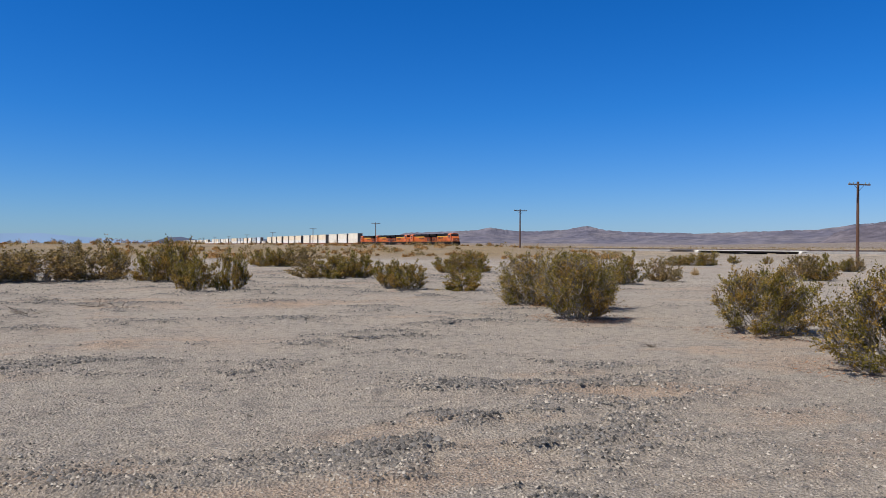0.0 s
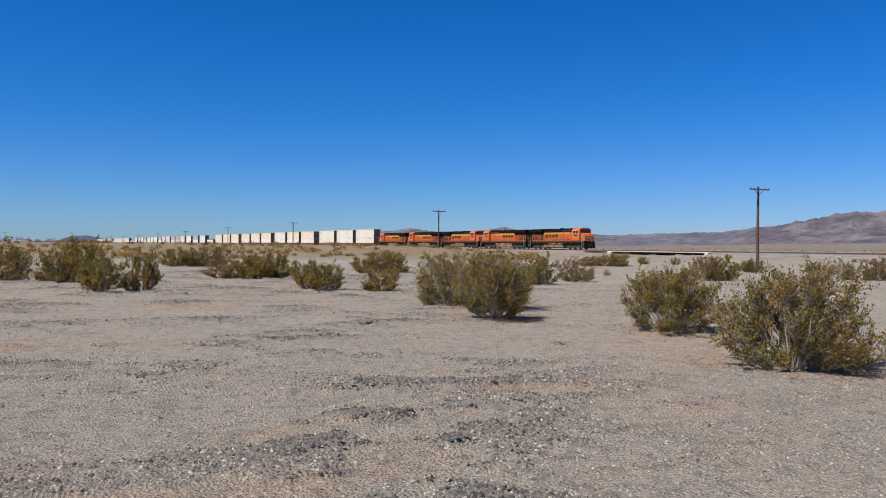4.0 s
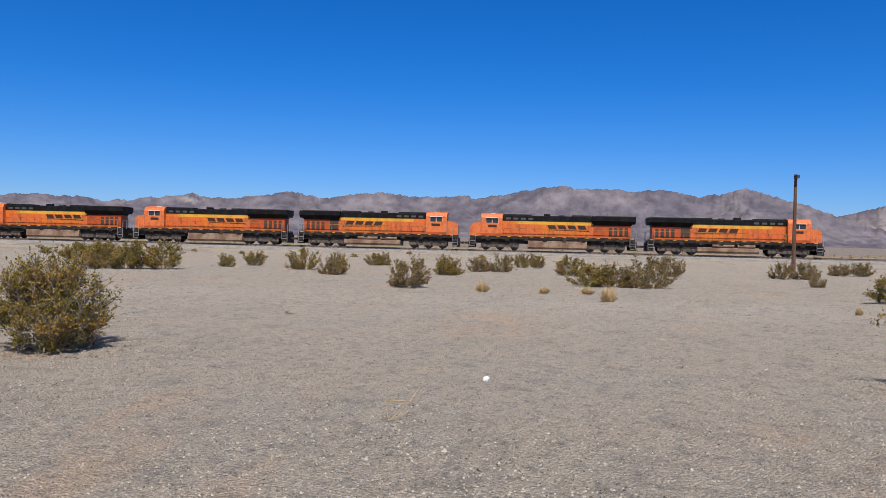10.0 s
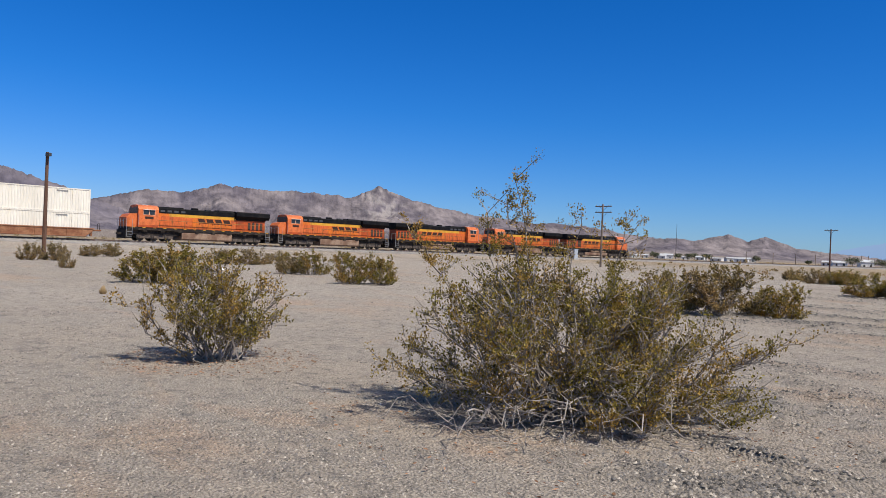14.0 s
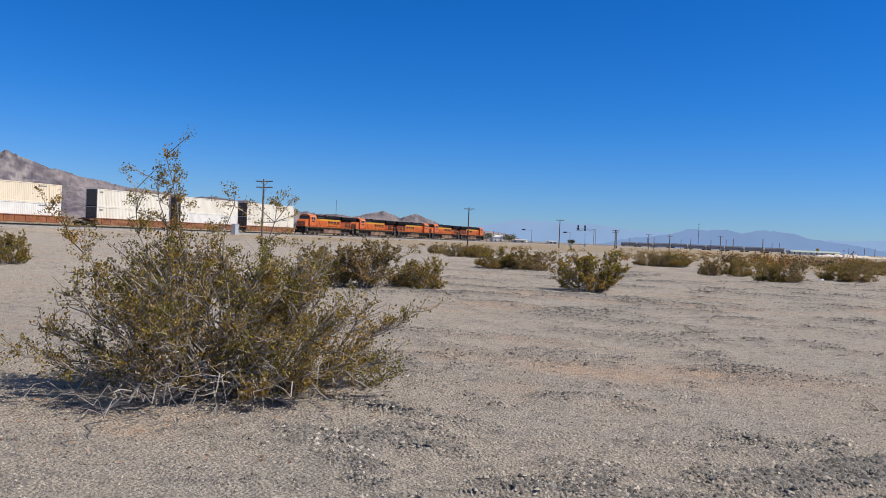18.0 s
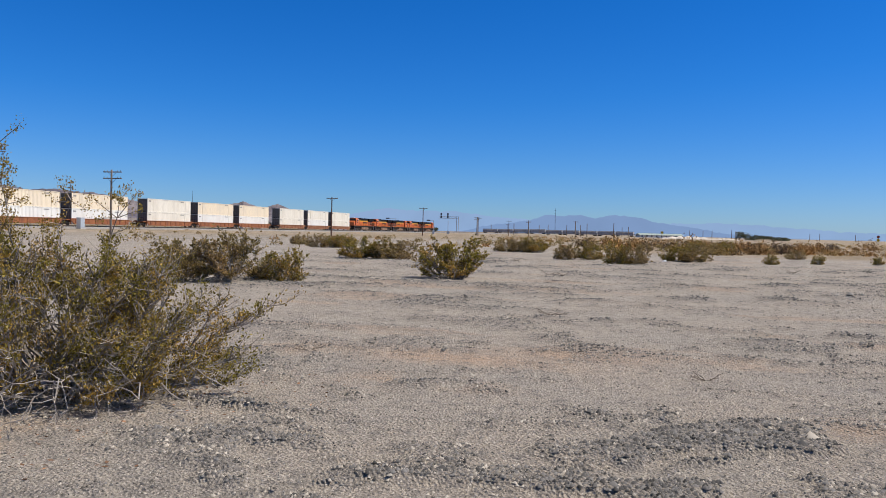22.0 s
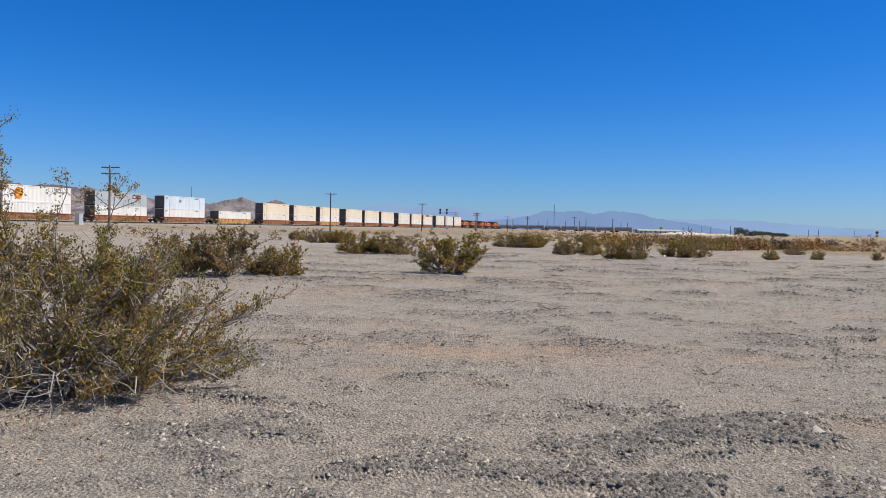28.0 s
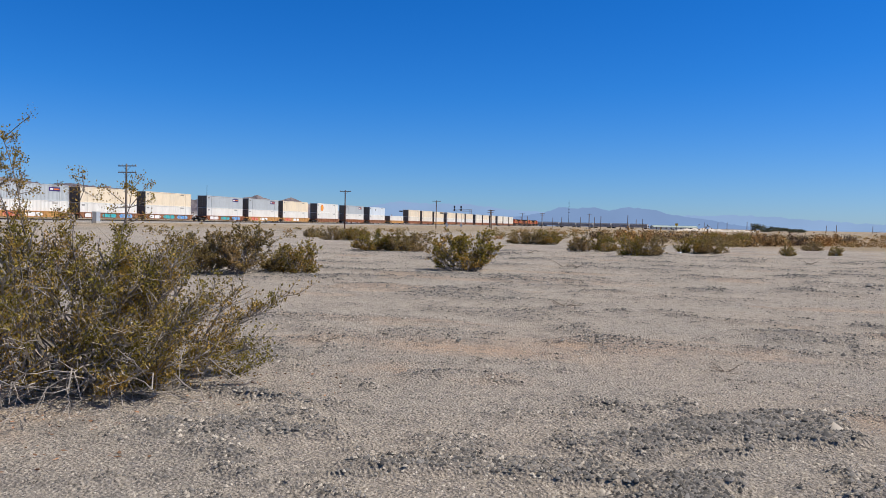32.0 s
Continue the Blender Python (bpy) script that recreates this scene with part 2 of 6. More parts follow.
M["box_pale"] = material("pale_blue_container_paint", (0.66, 0.72, 0.76), 0.5, second=(0.56, 0.6, 0.63), scale=0.8, mix=(0.45, 0.8), stretch=(1, 1, 0.3))
M["box_end"] = material("dark_container_end", (0.14, 0.125, 0.11), 0.7, second=(0.16, 0.13, 0.10), scale=1.0, mix=(0.42, 0.7), fine=0.25, fine_scale=7)
M["mark"] = material("grey_marking", (0.25, 0.24, 0.22), 0.6)
M["purple"] = material("dark_purple_label", (0.05, 0.03, 0.14), 0.5)
M["disc_orange"] = material("orange_emblem", (0.75, 0.22, 0.02), 0.5)
M["disc_yellow"] = material("yellow_emblem", (0.85, 0.5, 0.05), 0.5)
M["teal"] = material("teal_spray_paint", (0.03, 0.34, 0.40), 0.6, second=(0.1, 0.45, 0.42), scale=3)
M["blue"] = material("blue_spray_paint", (0.05, 0.20, 0.52), 0.6, second=(0.3, 0.5, 0.65), scale=3)
M["red"] = material("red_spray_paint", (0.6, 0.07, 0.04), 0.6, second=(0.7, 0.3, 0.2), scale=3)
M["pole"] = material("weathered_pole_wood", (0.105, 0.052, 0.032), 0.85, second=(0.16, 0.095, 0.065), scale=1.2, mix=(0.4, 0.7), fine=0.2, fine_scale=20, stretch=(6, 6, 0.5), bump=0.4, bump_scale=40)
M["pole_grey"] = material("grey_pole_wood", (0.16, 0.12, 0.09), 0.85, second=(0.26, 0.21, 0.17), scale=1.2, fine=0.2, fine_scale=20, stretch=(6, 6, 0.5))
M["insulator"] = material("insulator_glass", (0.25, 0.3, 0.28), 0.3)
M["concrete"] = material("pale_concrete", (0.62, 0.59, 0.53), 0.85, second=(0.45, 0.42, 0.37), scale=0.7, fine=0.1, bump=0.2, bump_scale=20)
M["dark_steel"] = material("dark_steel", (0.06, 0.06, 0.06), 0.6, 0.4)
M["silver_box"] = material("aluminium_case", (0.50, 0.53, 0.56), 0.45, 0.3, fine=0.06)
M["leaf"] = material("creosote_leaf", (0.245, 0.196, 0.038), 0.5, island=0.6, spec=0.2, second=(0.38, 0.235, 0.058), scale=1.9, mix=(0.42, 0.62))
M["leaf_dry"] = material("dull_scrub_leaf", (0.26, 0.19, 0.066), 0.6, island=0.6, second=(0.36, 0.235, 0.095), scale=1.2)
for key in ("leaf", "leaf_dry"):
    # thin leaves let part of the light through
    n, l = M[key].node_tree.nodes, M[key].node_tree.links
    tr, mx = n.new("ShaderNodeBsdfTranslucent"), n.new("ShaderNodeMixShader")
    l.new(n["Principled BSDF"].inputs["Base Color"].links[0].from_socket, tr.inputs["Color"])
    mx.inputs[0].default_value = 0.48
    l.new(n["Principled BSDF"].outputs[0], mx.inputs[1])
    l.new(tr.outputs[0], mx.inputs[2])
    l.new(mx.outputs[0], n["Material Output"].inputs["Surface"])
M["twig"] = material("pale_grey_twig", (0.34, 0.295, 0.25), 0.85, island=0.5, second=(0.18, 0.148, 0.118), scale=3)
M["pale_branch"] = material("bleached_branch", (0.42, 0.37, 0.32), 0.9, second=(0.22, 0.185, 0.155), scale=6)
M["dead_wood"] = material("dead_wood", (0.16, 0.12, 0.09), 0.9, second=(0.28, 0.23, 0.18), scale=8)
M["gold"] = material("golden_scrub", (0.43, 0.225, 0.065), 0.8, island=0.5, second=(0.27, 0.155, 0.055), scale=0.05)
M["scrub_brown"] = material("brown_scrub_leaf", (0.135, 0.088, 0.05), 0.8, island=0.5, second=(0.20, 0.14, 0.07), scale=0.06)
M["tree_leaf"] = material("tree_leaf", (0.11, 0.115, 0.06), 0.6, island=0.45)
M["white_wall"] = material("white_wall", (0.75, 0.74, 0.70), 0.8, second=(0.6, 0.58, 0.54), scale=0.4)
M["tin_roof"] = material("pale_tin_roof", (0.62, 0.63, 0.63), 0.5, 0.2, second=(0.5, 0.46, 0.42), scale=0.3)
M["green_roof"] = material("pale_green_roof", (0.36, 0.42, 0.36), 0.6, second=(0.30, 0.34, 0.29), scale=0.3)
M["sand"] = material("pale_sand", (0.62, 0.54, 0.45), 0.95, second=(0.5, 0.43, 0.35), scale=0.2)
M["hopper_grey"] = material("dark_grey_freight_car", (0.33, 0.33, 0.35), 0.7, second=(0.26, 0.23, 0.21), scale=0.5, fine=0.2, fine_scale=3)
M["sign_yellow"] = material("yellow_sign", (0.7, 0.45, 0.04), 0.6)
M["sign_red"] = material("red_brown_disc", (0.30, 0.06, 0.03), 0.6)
M["straw"] = material("dry_straw", (0.46, 0.32, 0.155), 0.9, island=0.35)
M["litter"] = material("dry_leaf_litter", (0.29, 0.16, 0.09), 0.95, island=0.4)
M["paper"] = material("crumpled_white_paper", (0.82, 0.81, 0.79), 0.8)


# ---- mesh helpers ----
def mesh_of(name, bm, mat, smooth=False):
    me = bpy.data.meshes.new(name)
    bm.to_mesh(me)
    bm.free()
    for one in mat if isinstance(mat, (list, tuple)) else [mat]:
        me.materials.append(one)
    if smooth:
        for f in me.polygons:
            f.use_smooth = True
    return me


def part(name, bm, mat, parent=None, label="", smooth=False, m=None):
    ob = new(name, bm if isinstance(bm, bpy.types.Mesh) else mesh_of(name, bm, mat, smooth))
    if parent:
        ob.parent = parent
    if m is not None:
        ob.matrix_basis = m
    return tagged(ob, label)


def raw(name, verts, faces, mat, smooth=False):
    me = bpy.data.meshes.new(name)
    me.from_pydata(verts, [], faces)
    for one in mat if isinstance(mat, (list, tuple)) else [mat]:
        me.materials.append(one)
    if smooth:
        me.polygons.foreach_set("use_smooth", [True] * len(me.polygons))
    return me


def box(bm, x0, x1, y0, y1, z0, z1, mi=0, bevel=0.0):
    vs = [bm.verts.new((x, y, z)) for x in (x0, x1) for y in (y0, y1) for z in (z0, z1)]
    fs = [bm.faces.new([vs[i] for i in f]) for f in ((0, 1, 3, 2), (4, 6, 7, 5), (0, 4, 5, 1), (2, 3, 7, 6), (0, 2, 6, 4), (1, 5, 7, 3))]
    for f in fs:
        f.material_index = mi
    if bevel:
        bmesh.ops.bevel(bm, geom=list({e for f in fs for e in f.edges}), offset=bevel, segments=1, affect='EDGES')
    return fs


def boxed(*args, bevel=0.0):
    bm = bmesh.new()
    box(bm, *args, bevel=bevel)
    return bm


def prism(bm, outline, a, b, axis="x"):
    """An outline of two coordinates pulled from a to b along an axis."""
    def at(u, v, w):
        return {"x": (w, u, v), "y": (u, w, v), "z": (u, v, w)}[axis]
    p = [bm.verts.new(at(u, v, a)) for u, v in outline]
    q = [bm.verts.new(at(u, v, b)) for u, v in outline]
    n = len(p)
    fs = [bm.faces.new(p), bm.faces.new(q[::-1])]
    for i in range(n):
        fs.append(bm.faces.new((p[i], q[i], q[(i + 1) % n], p[(i + 1) % n])))
    bmesh.ops.recalc_face_normals(bm, faces=fs)
    return fs


def prismed(outline, a, b, axis="x"):
    bm = bmesh.new()
    prism(bm, outline, a, b, axis)
    return bm


def rod(bm, a, b, r0, r1=None, sides=6):
    a, b = Vector(a), Vector(b)
    r1 = r0 if r1 is None else r1
    d = (b - a).normalized()
    u = d.orthogonal().normalized()
    w = d.cross(u)
    ring = []
    for c, r in ((a, r0), (b, r1)):
        ring.append([bm.verts.new(c + (u * math.cos(2 * math.pi * i / sides) + w * math.sin(2 * math.pi * i / sides)) * r) for i in range(sides)])
    for i in range(sides):
        j = (i + 1) % sides
        bm.faces.new((ring[0][i], ring[0][j], ring[1][j], ring[1][i]))
    bm.faces.new(ring[0][::-1])
    bm.faces.new(ring[1])


def rodded(a, b, r0, r1=None, sides=6):
    bm = bmesh.new()
    rod(bm, a, b, r0, r1, sides)
    return bm


def lattice(x, y, seed):
    """Smooth value noise between 0 and 1 on numpy arrays."""
    xi, yi = np.floor(x).astype(np.int64), np.floor(y).astype(np.int64)
    fx, fy = x - xi, y - yi
    fx, fy = fx * fx * (3 - 2 * fx), fy * fy * (3 - 2 * fy)

    def h(a, b):
        k = (a * 374761393 + b * 668265263 + seed * 982451653) & 0x7FFFFFFF
        k = ((k ^ (k >> 13)) * 1274126177) & 0x7FFFFFFF
        return ((k ^ (k >> 16)) & 0xFFFF) / 65535.0
    return (h(xi, yi) * (1 - fx) + h(xi + 1, yi) * fx) * (1 - fy) + (h(xi, yi + 1) * (1 - fx) + h(xi + 1, yi + 1) * fx) * fy


def fbm(x, y, seed, octaves=5, gain=0.5):
    t, a, s = 0 * x, 1.0, 0.0
    for i in range(octaves):
        t, s = t + a * lattice(x * 2 ** i + 17.3 * i, y * 2 ** i - 9.1 * i, seed + i), s + a
        a *= gain
    return t / s


def ease(v, lo, hi):
    t = np.clip((v - lo) / (hi - lo), 0, 1)
    return t * t * (3 - 2 * t)


# ---- the track's line ----
BEND = ((-2500, -4.5), (-500, -4.6), (-300, -4.5), (-150, -3.12), (0, 0.0), (150, 6.0), (300, 5.4), (450, 5.7), (600, 5.4), (2500, 5.4))
NORMAL, OFFSET, RAIL_Z = 72.584, 100.54, 1.0
LINE_S = np.arange(-2400.0, 2401.0, 4.0)
LINE_H = np.radians(NORMAL + 90 + np.interp(LINE_S, *zip(*BEND)))
mid_h = (LINE_H[1:] + LINE_H[:-1]) / 2
LINE_X, LINE_Y = (np.concatenate([[0], np.cumsum(4.0 * g(mid_h))]) for g in (np.sin, np.cos))
LINE_X = LINE_X - LINE_X[600] + OFFSET * math.sin(radians(NORMAL))
LINE_Y = LINE_Y - LINE_Y[600] + OFFSET * math.cos(radians(NORMAL))


def on_line(s, side=0.0):
    """Place and heading (radians, clockwise from +y) at s metres along the track, side metres towards the viewer."""
    h = float(np.interp(s, LINE_S, LINE_H))
    return float(np.interp(s, LINE_S, LINE_X)) + side * math.cos(h), float(np.interp(s, LINE_S, LINE_Y)) - side * math.sin(h), h


def line_coords(x, y):
    """Rough s and side of points near the track."""
    best = np.full(x.shape, 1e9)
    s, side = np.zeros(x.shape), np.zeros(x.shape)
    for k in range(0, len(LINE_S), 5):
        dx, dy, h = x - LINE_X[k], y - LINE_Y[k], LINE_H[k]
        d = dx * dx + dy * dy
        w = d < best
        best = np.where(w, d, best)
        s = np.where(w, LINE_S[k] + dx * math.sin(h) + dy * math.cos(h), s)
        side = np.where(w, dx * math.cos(h) - dy * math.sin(h), side)
    return s, side


# ---- ground ----
def gravel_mask(x, y):
    """Windrows and patches of dark washed gravel, 1 where it lies thick."""
    turn = 0.22 + 0.5 * (lattice(x / 25, y / 25, 2) - 0.5)
    u, v = x * np.cos(turn) + y * np.sin(turn), -x * np.sin(turn) + y * np.cos(turn)
    u2, v2 = u + 1.1 * lattice(u / 2, v / 2, 36), v + 0.8 * lattice(u / 2, v / 2, 40)
    g = ease(fbm(u2 / 1.35, v2 / 0.5, 31, 4, 0.55), 0.54, 0.66)
    g = np.maximum(g, 0.7 * ease(fbm(x / 0.8, y / 0.5, 52, 4), 0.56, 0.70))
    bearing = np.degrees(np.arctan2(x, y)) % 360
    rich = 0.07 + 0.93 * np.maximum(ease(bearing, 122, 142) * (1 - ease(bearing, 215, 250)), np.maximum(1 - 0.8 * ease(bearing, 2, 30), ease(bearing, 300, 330)) * ((bearing < 122) | (bearing > 215)))
    return (0.16 + 0.84 * g) * rich * (0.25 + 0.75 * ease(lattice(x / 1.6, y / 1.6, 77), 0.15, 0.75))


def red_mask(x, y):
    """Patches of bare reddish sand, drawn out along the windrows."""
    u, v = x * 0.976 + y * 0.216, -x * 0.216 + y * 0.976
    g = 0.6 * ease(fbm(u / 3.4, v / 1.3, 91, 5, 0.6), 0.60, 0.74)
    for cx, cy, w, d in ((-4.3, 20.5, 3.0, 1.0), (-5.2, 12.6, 1.6, 0.7), (4.2, -8.9, 1.5, 0.6), (2.9, -9.9, 1.1, 0.5), (3.9, -7.2, 0.8, 0.4), (2.0, 8.6, 1.4, 0.5), (15.5, 5.4, 2.6, 1.0), (19.5, -6.5, 2.4, 1.0)):
        du, dv = (x - cx) * 0.976 + (y - cy) * 0.216, -(x - cx) * 0.216 + (y - cy) * 0.976
        g = np.maximum(g, np.exp(-(du / w) ** 2 - (dv / d) ** 2) * ease(fbm(x / 0.9, y / 0.6, 95, 4), 0.30, 0.55))
    return g


def height(x, y):
    r = np.hypot(x, y)
    bearing = np.degrees(np.arctan2(x, y)) % 360
    h = 0.05 * (fbm(x / 6, y / 6, 3, 3) - 0.5) * ease(r, 2, 9) + 0.03 * (fbm(x / 0.7, y / 0.7, 11, 3) - 0.5)
    g = gravel_mask(x, y)
    h = h + (0.085 * g + 0.035 * g * (fbm(x / 0.16, y / 0.16, 29, 2) - 0.5)) * (1 - ease(r, 40, 75))
    s, side = line_coords(x, y)
    far = np.abs(side)
    bank = np.clip((13.0 - far) / 6.0, 0, 1) * 0.42 * (r < 2500)
    h = h + bank
    near_north = np.maximum(1 - ease(bearing, 3, 15), ease(bearing, 300, 316)) * ((bearing < 90) | (bearing > 270))
    levee = ease(r, 84, 122) * (1 - 0.8 * ease(r, 175, 240)) * near_north * (1.25 + 0.4 * lattice(x / 16, y / 16, 8) + 0.12 * lattice(x / 3, y / 3, 18))
    h = h + levee
    rise = ease(r, 250, 2200) * np.tan(np.radians(0.42)) * r * np.maximum(ease(bearing, 12, 40) * (1 - ease(bearing, 130, 150)), 0.35 * (bearing < 12))
    wash = np.exp(-((s + 115) / 14.0) ** 2) * (1 - ease(far, 14, 30))
    h = h - 0.3 * wash
    return h + np.where(side < -20, rise, 0) + 0.8 * (fbm(x / 60, y / 60, 21, 3) - 0.5) * ease(r, 90, 300) * ease(far, 12, 40)


def ground_sheet():
    # close rings and sectors where the eye looks, wide ones elsewhere
    rr = np.concatenate([[0.0], np.geomspace(0.6, 2.5, 12)[:-1], np.geomspace(2.5, 62.0, 300)[:-1], np.geomspace(62.0, 4900.0, 130)])
    aa = np.radians(np.concatenate([np.linspace(-34, 206, 820, endpoint=False), np.linspace(206, 326, 70, endpoint=False)]))
    rings, sectors = len(rr) - 1, len(aa)
    R2, A2 = np.meshgrid(rr, aa, indexing="ij")
    x, y = (R2 * np.sin(A2)).ravel(), (R2 * np.cos(A2)).ravel()
    z = height(x, y)
    verts = np.stack([x, y, z], 1)
    i, j = np.meshgrid(np.arange(rings), np.arange(sectors), indexing="ij")
    j2 = (j + 1) % sectors
    faces = np.stack([i * sectors + j, i * sectors + j2, (i + 1) * sectors + j2, (i + 1) * sectors + j], -1).reshape(-1, 4)[sectors:]
    me = bpy.data.meshes.new("ground")
    me.from_pydata(verts.tolist(), [], [tuple(range(2 * sectors - 1, sectors - 1, -1))] + faces.tolist())
    me.materials.append(M["ground"])
    me.polygons.foreach_set("use_smooth", [True] * len(me.polygons))
    s, side = line_coords(x, y)
    r = np.hypot(x, y)
    g = gravel_mask(x, y) * 0.5
    bearing = np.degrees(np.arctan2(x, y)) % 360
    g = np.maximum(g, 0.55 * ease(r, 70, 95) * (1 - ease(r, 230, 300)) * np.maximum(1 - ease(bearing, 5, 20), ease(bearing, 300, 316)) * ((bearing < 90) | (bearing > 270)) * (0.35 + 0.65 * lattice(x / 5, y / 5, 4)))
    scrub = ease(-side, 14, 30) * (0.5 + 0.5 * lattice(s / 30, side / 14, 6)) + ease(r, 90, 200) * (side > 0) * (0.4 + 0.45 * lattice(x / 25, y / 25, 9))
    bank = ease(r, 80, 100) * (1 - ease(r, 260, 330)) * np.maximum(1 - ease(bearing, 5, 20), ease(bearing, 300, 316)) * ((bearing < 90) | (bearing > 270))
    scrub = np.maximum(scrub, bank * (0.7 + 0.25 * lattice(x / 4, y / 4, 14)))
    south = ease(bearing, 158, 166) * (1 - ease(bearing, 206, 216)) * ease(r, 66, 82) * (1 - 0.7 * ease(r, 190, 300))
    scrub = np.maximum(scrub, south * (0.55 + 0.35 * lattice(x / 6, y / 6, 15)))
    fan = 0.85 * ease(-side, 180, 520)
    dots = np.clip(0.75 * ease(-side, 25, 60) + 0.55 * ease(r, 70, 110) * (side > 0), 0, 0.75)
    for name, v in (("dots", dots), ("gravel", g), ("red", 0.85 * red_mask(x, y) * (1 - ease(r, 60, 120))), ("scrub", np.clip(scrub, 0, 0.9)), ("fan", fan), ("road", 0.3 * ease(r, 300, 460) * ((np.degrees(np.arctan2(x, y)) % 360 > 166) & (np.degrees(np.arctan2(x, y)) % 360 < 215)) + 0.75 * np.exp(-((side - 79) / 3.8) ** 2) * (0.5 + 0.5 * lattice(s / 2.5, side / 0.5, 12)))):
        me.attributes.new(name, 'FLOAT', 'POINT').data.foreach_set("value", v.astype(np.float32))
    return tagged(new("ground", me), "pale tan gravelly desert floor with darker washed gravel strips", "ground", kind="structure")


ground = ground_sheet()


def ground_at(x, y):
    return float(height(np.array([float(x)]), np.array([float(y)]))[0])


def stones():
    """Loose pebbles lying on the near ground, thick on the gravel strips."""
    rng = np.random.default_rng(5)
    n = 760000
    r = 3.6 + 44 * rng.random(n) ** 1.7
    a = np.radians(-36 + 236 * rng.random(n))
    x, y = r * np.sin(a), r * np.cos(a)
    g = gravel_mask(x, y)
    keep = rng.random(n) < 0.16 + 0.80 * g
    x, y, r, g = x[keep][:280000], y[keep][:280000], r[keep][:280000], g[keep][:280000]
    n = len(x)
    z = height(x, y)
    size = (0.004 + 0.007 * rng.random(n) + (0.003 + 0.015 * g) * rng.random(n) ** 1.5) * (0.8 + 0.034 * r)
    big = rng.random(n) < 0.004
    size = np.where(big, size * 2.0, size)
    k = np.arange(5) * 2 * np.pi / 5
    t = rng.random(n)[:, None] * 6.28 + k[None] + rng.normal(size=(n, 5)) * 0.25
    q = size[:, None] * (0.75 + 0.5 * rng.random((n, 5)))
    V = np.zeros((n, 6, 3))
    V[:, :5, 0], V[:, :5, 1], V[:, :5, 2] = x[:, None] + q * np.cos(t), y[:, None] + q * np.sin(t), (z - 0.002)[:, None]
    V[:, 5, 0], V[:, 5, 1] = x + size * rng.normal(size=n) * 0.35, y + size * rng.normal(size=n) * 0.35
    V[:, 5, 2] = z + size * (0.55 + 0.5 * rng.random(n))
    tri = np.array([[0, 1, 5], [1, 2, 5], [2, 3, 5], [3, 4, 5], [4, 0, 5]])
    # dark washed gravel lies in the windrows, sand-coloured pebbles everywhere
    dark = rng.random(n) < 1.05 * g - 0.08
    for name, which, mat, label in (("pebbles", ~dark, "stone", "loose grey and tan pebbles scattered over the desert floor"), ("dark_gravel", dark, "stone_dark", "dark washed gravel heaped in low windrows")):
        W = V[which]
        F = (tri[None] + 6 * np.arange(len(W))[:, None, None]).reshape(-1, 3)
        tagged(new(name, raw(name, W.reshape(-1, 3).tolist(), F.tolist(), M[mat], True)), label, "pebbles", kind="stuff")


stones()


# ---- railway ----
def strip(name, profile, s0, s1, step, mat, z0):
    """A profile of (side, height) swept along the track."""
    verts, faces = [], []
    ss = np.arange(s0, s1 + 0.1, step)
    n = len(profile)
    for s in ss:
        for side, z in profile:
            x, y, h = on_line(s, side)
            verts.append((x, y, z0 + z))
    for k in range(len(ss) - 1):
        for i in range(n - 1):
            faces.append((k * n + i, (k + 1) * n + i, (k + 1) * n + i + 1, k * n + i + 1))
    faces.append(tuple(range(n)))
    faces.append(tuple(range((len(ss) - 1) * n, len(ss) * n))[::-1])
    return raw(name, verts, faces, mat)


BRIDGE = (-129.0, -101.0)
BALLAST = [(5.2, -1.35), (4.4, -0.75), (2.1, -0.24), (-2.1, -0.24), (-4.4, -0.75), (-5.2, -1.35)]
for a, b in ((-1400, BRIDGE[0]), (BRIDGE[1], 1200)):
    tagged(new("ballast", strip("ballast", BALLAST, a, b, 8, M["ballast"], RAIL_Z)), "grey crushed-stone railway ballast bank", "ballast", kind="structure")
for k in (0.75, -0.75):
    prof = [(k + 0.07, -0.17), (k + 0.02, -0.14), (k + 0.036, 0.0), (k - 0.036, 0.0), (k - 0.02, -0.14), (k - 0.07, -0.17)]
    tagged(new("rail", strip("rail", prof, -1400, 1200, 8, M["rail"], RAIL_Z)), "rusty brown steel rail", "rail", kind="structure")


def sleepers():
    verts, faces = [], []
    q = [(0, 1, 3, 2), (4, 6, 7, 5), (0, 4, 5, 1), (2, 3, 7, 6), (1, 5, 7, 3)]
    for s in np.arange(-320, 420, 0.62):
        k = len(verts)
        for ds in (-0.12, 0.12):
            for side in (-1.3, 1.3):
                for z in (-0.27, -0.175):
                    x, y, h = on_line(s, side)
                    verts.append((x + ds * math.sin(h), y + ds * math.cos(h), RAIL_Z + z))
        faces += [tuple(k + i for i in f) for f in q]
    tagged(new("railway_sleepers", raw("railway_sleepers", verts, faces, M["tie"])), "grey concrete sleepers under the rails", "sleepers", kind="stuff")


sleepers()


def place(s, side=0.0, z=0.0):
    x, y, h = on_line(s, side)
    return pose(x, y, z, 0, 0, 90 - math.degrees(h))


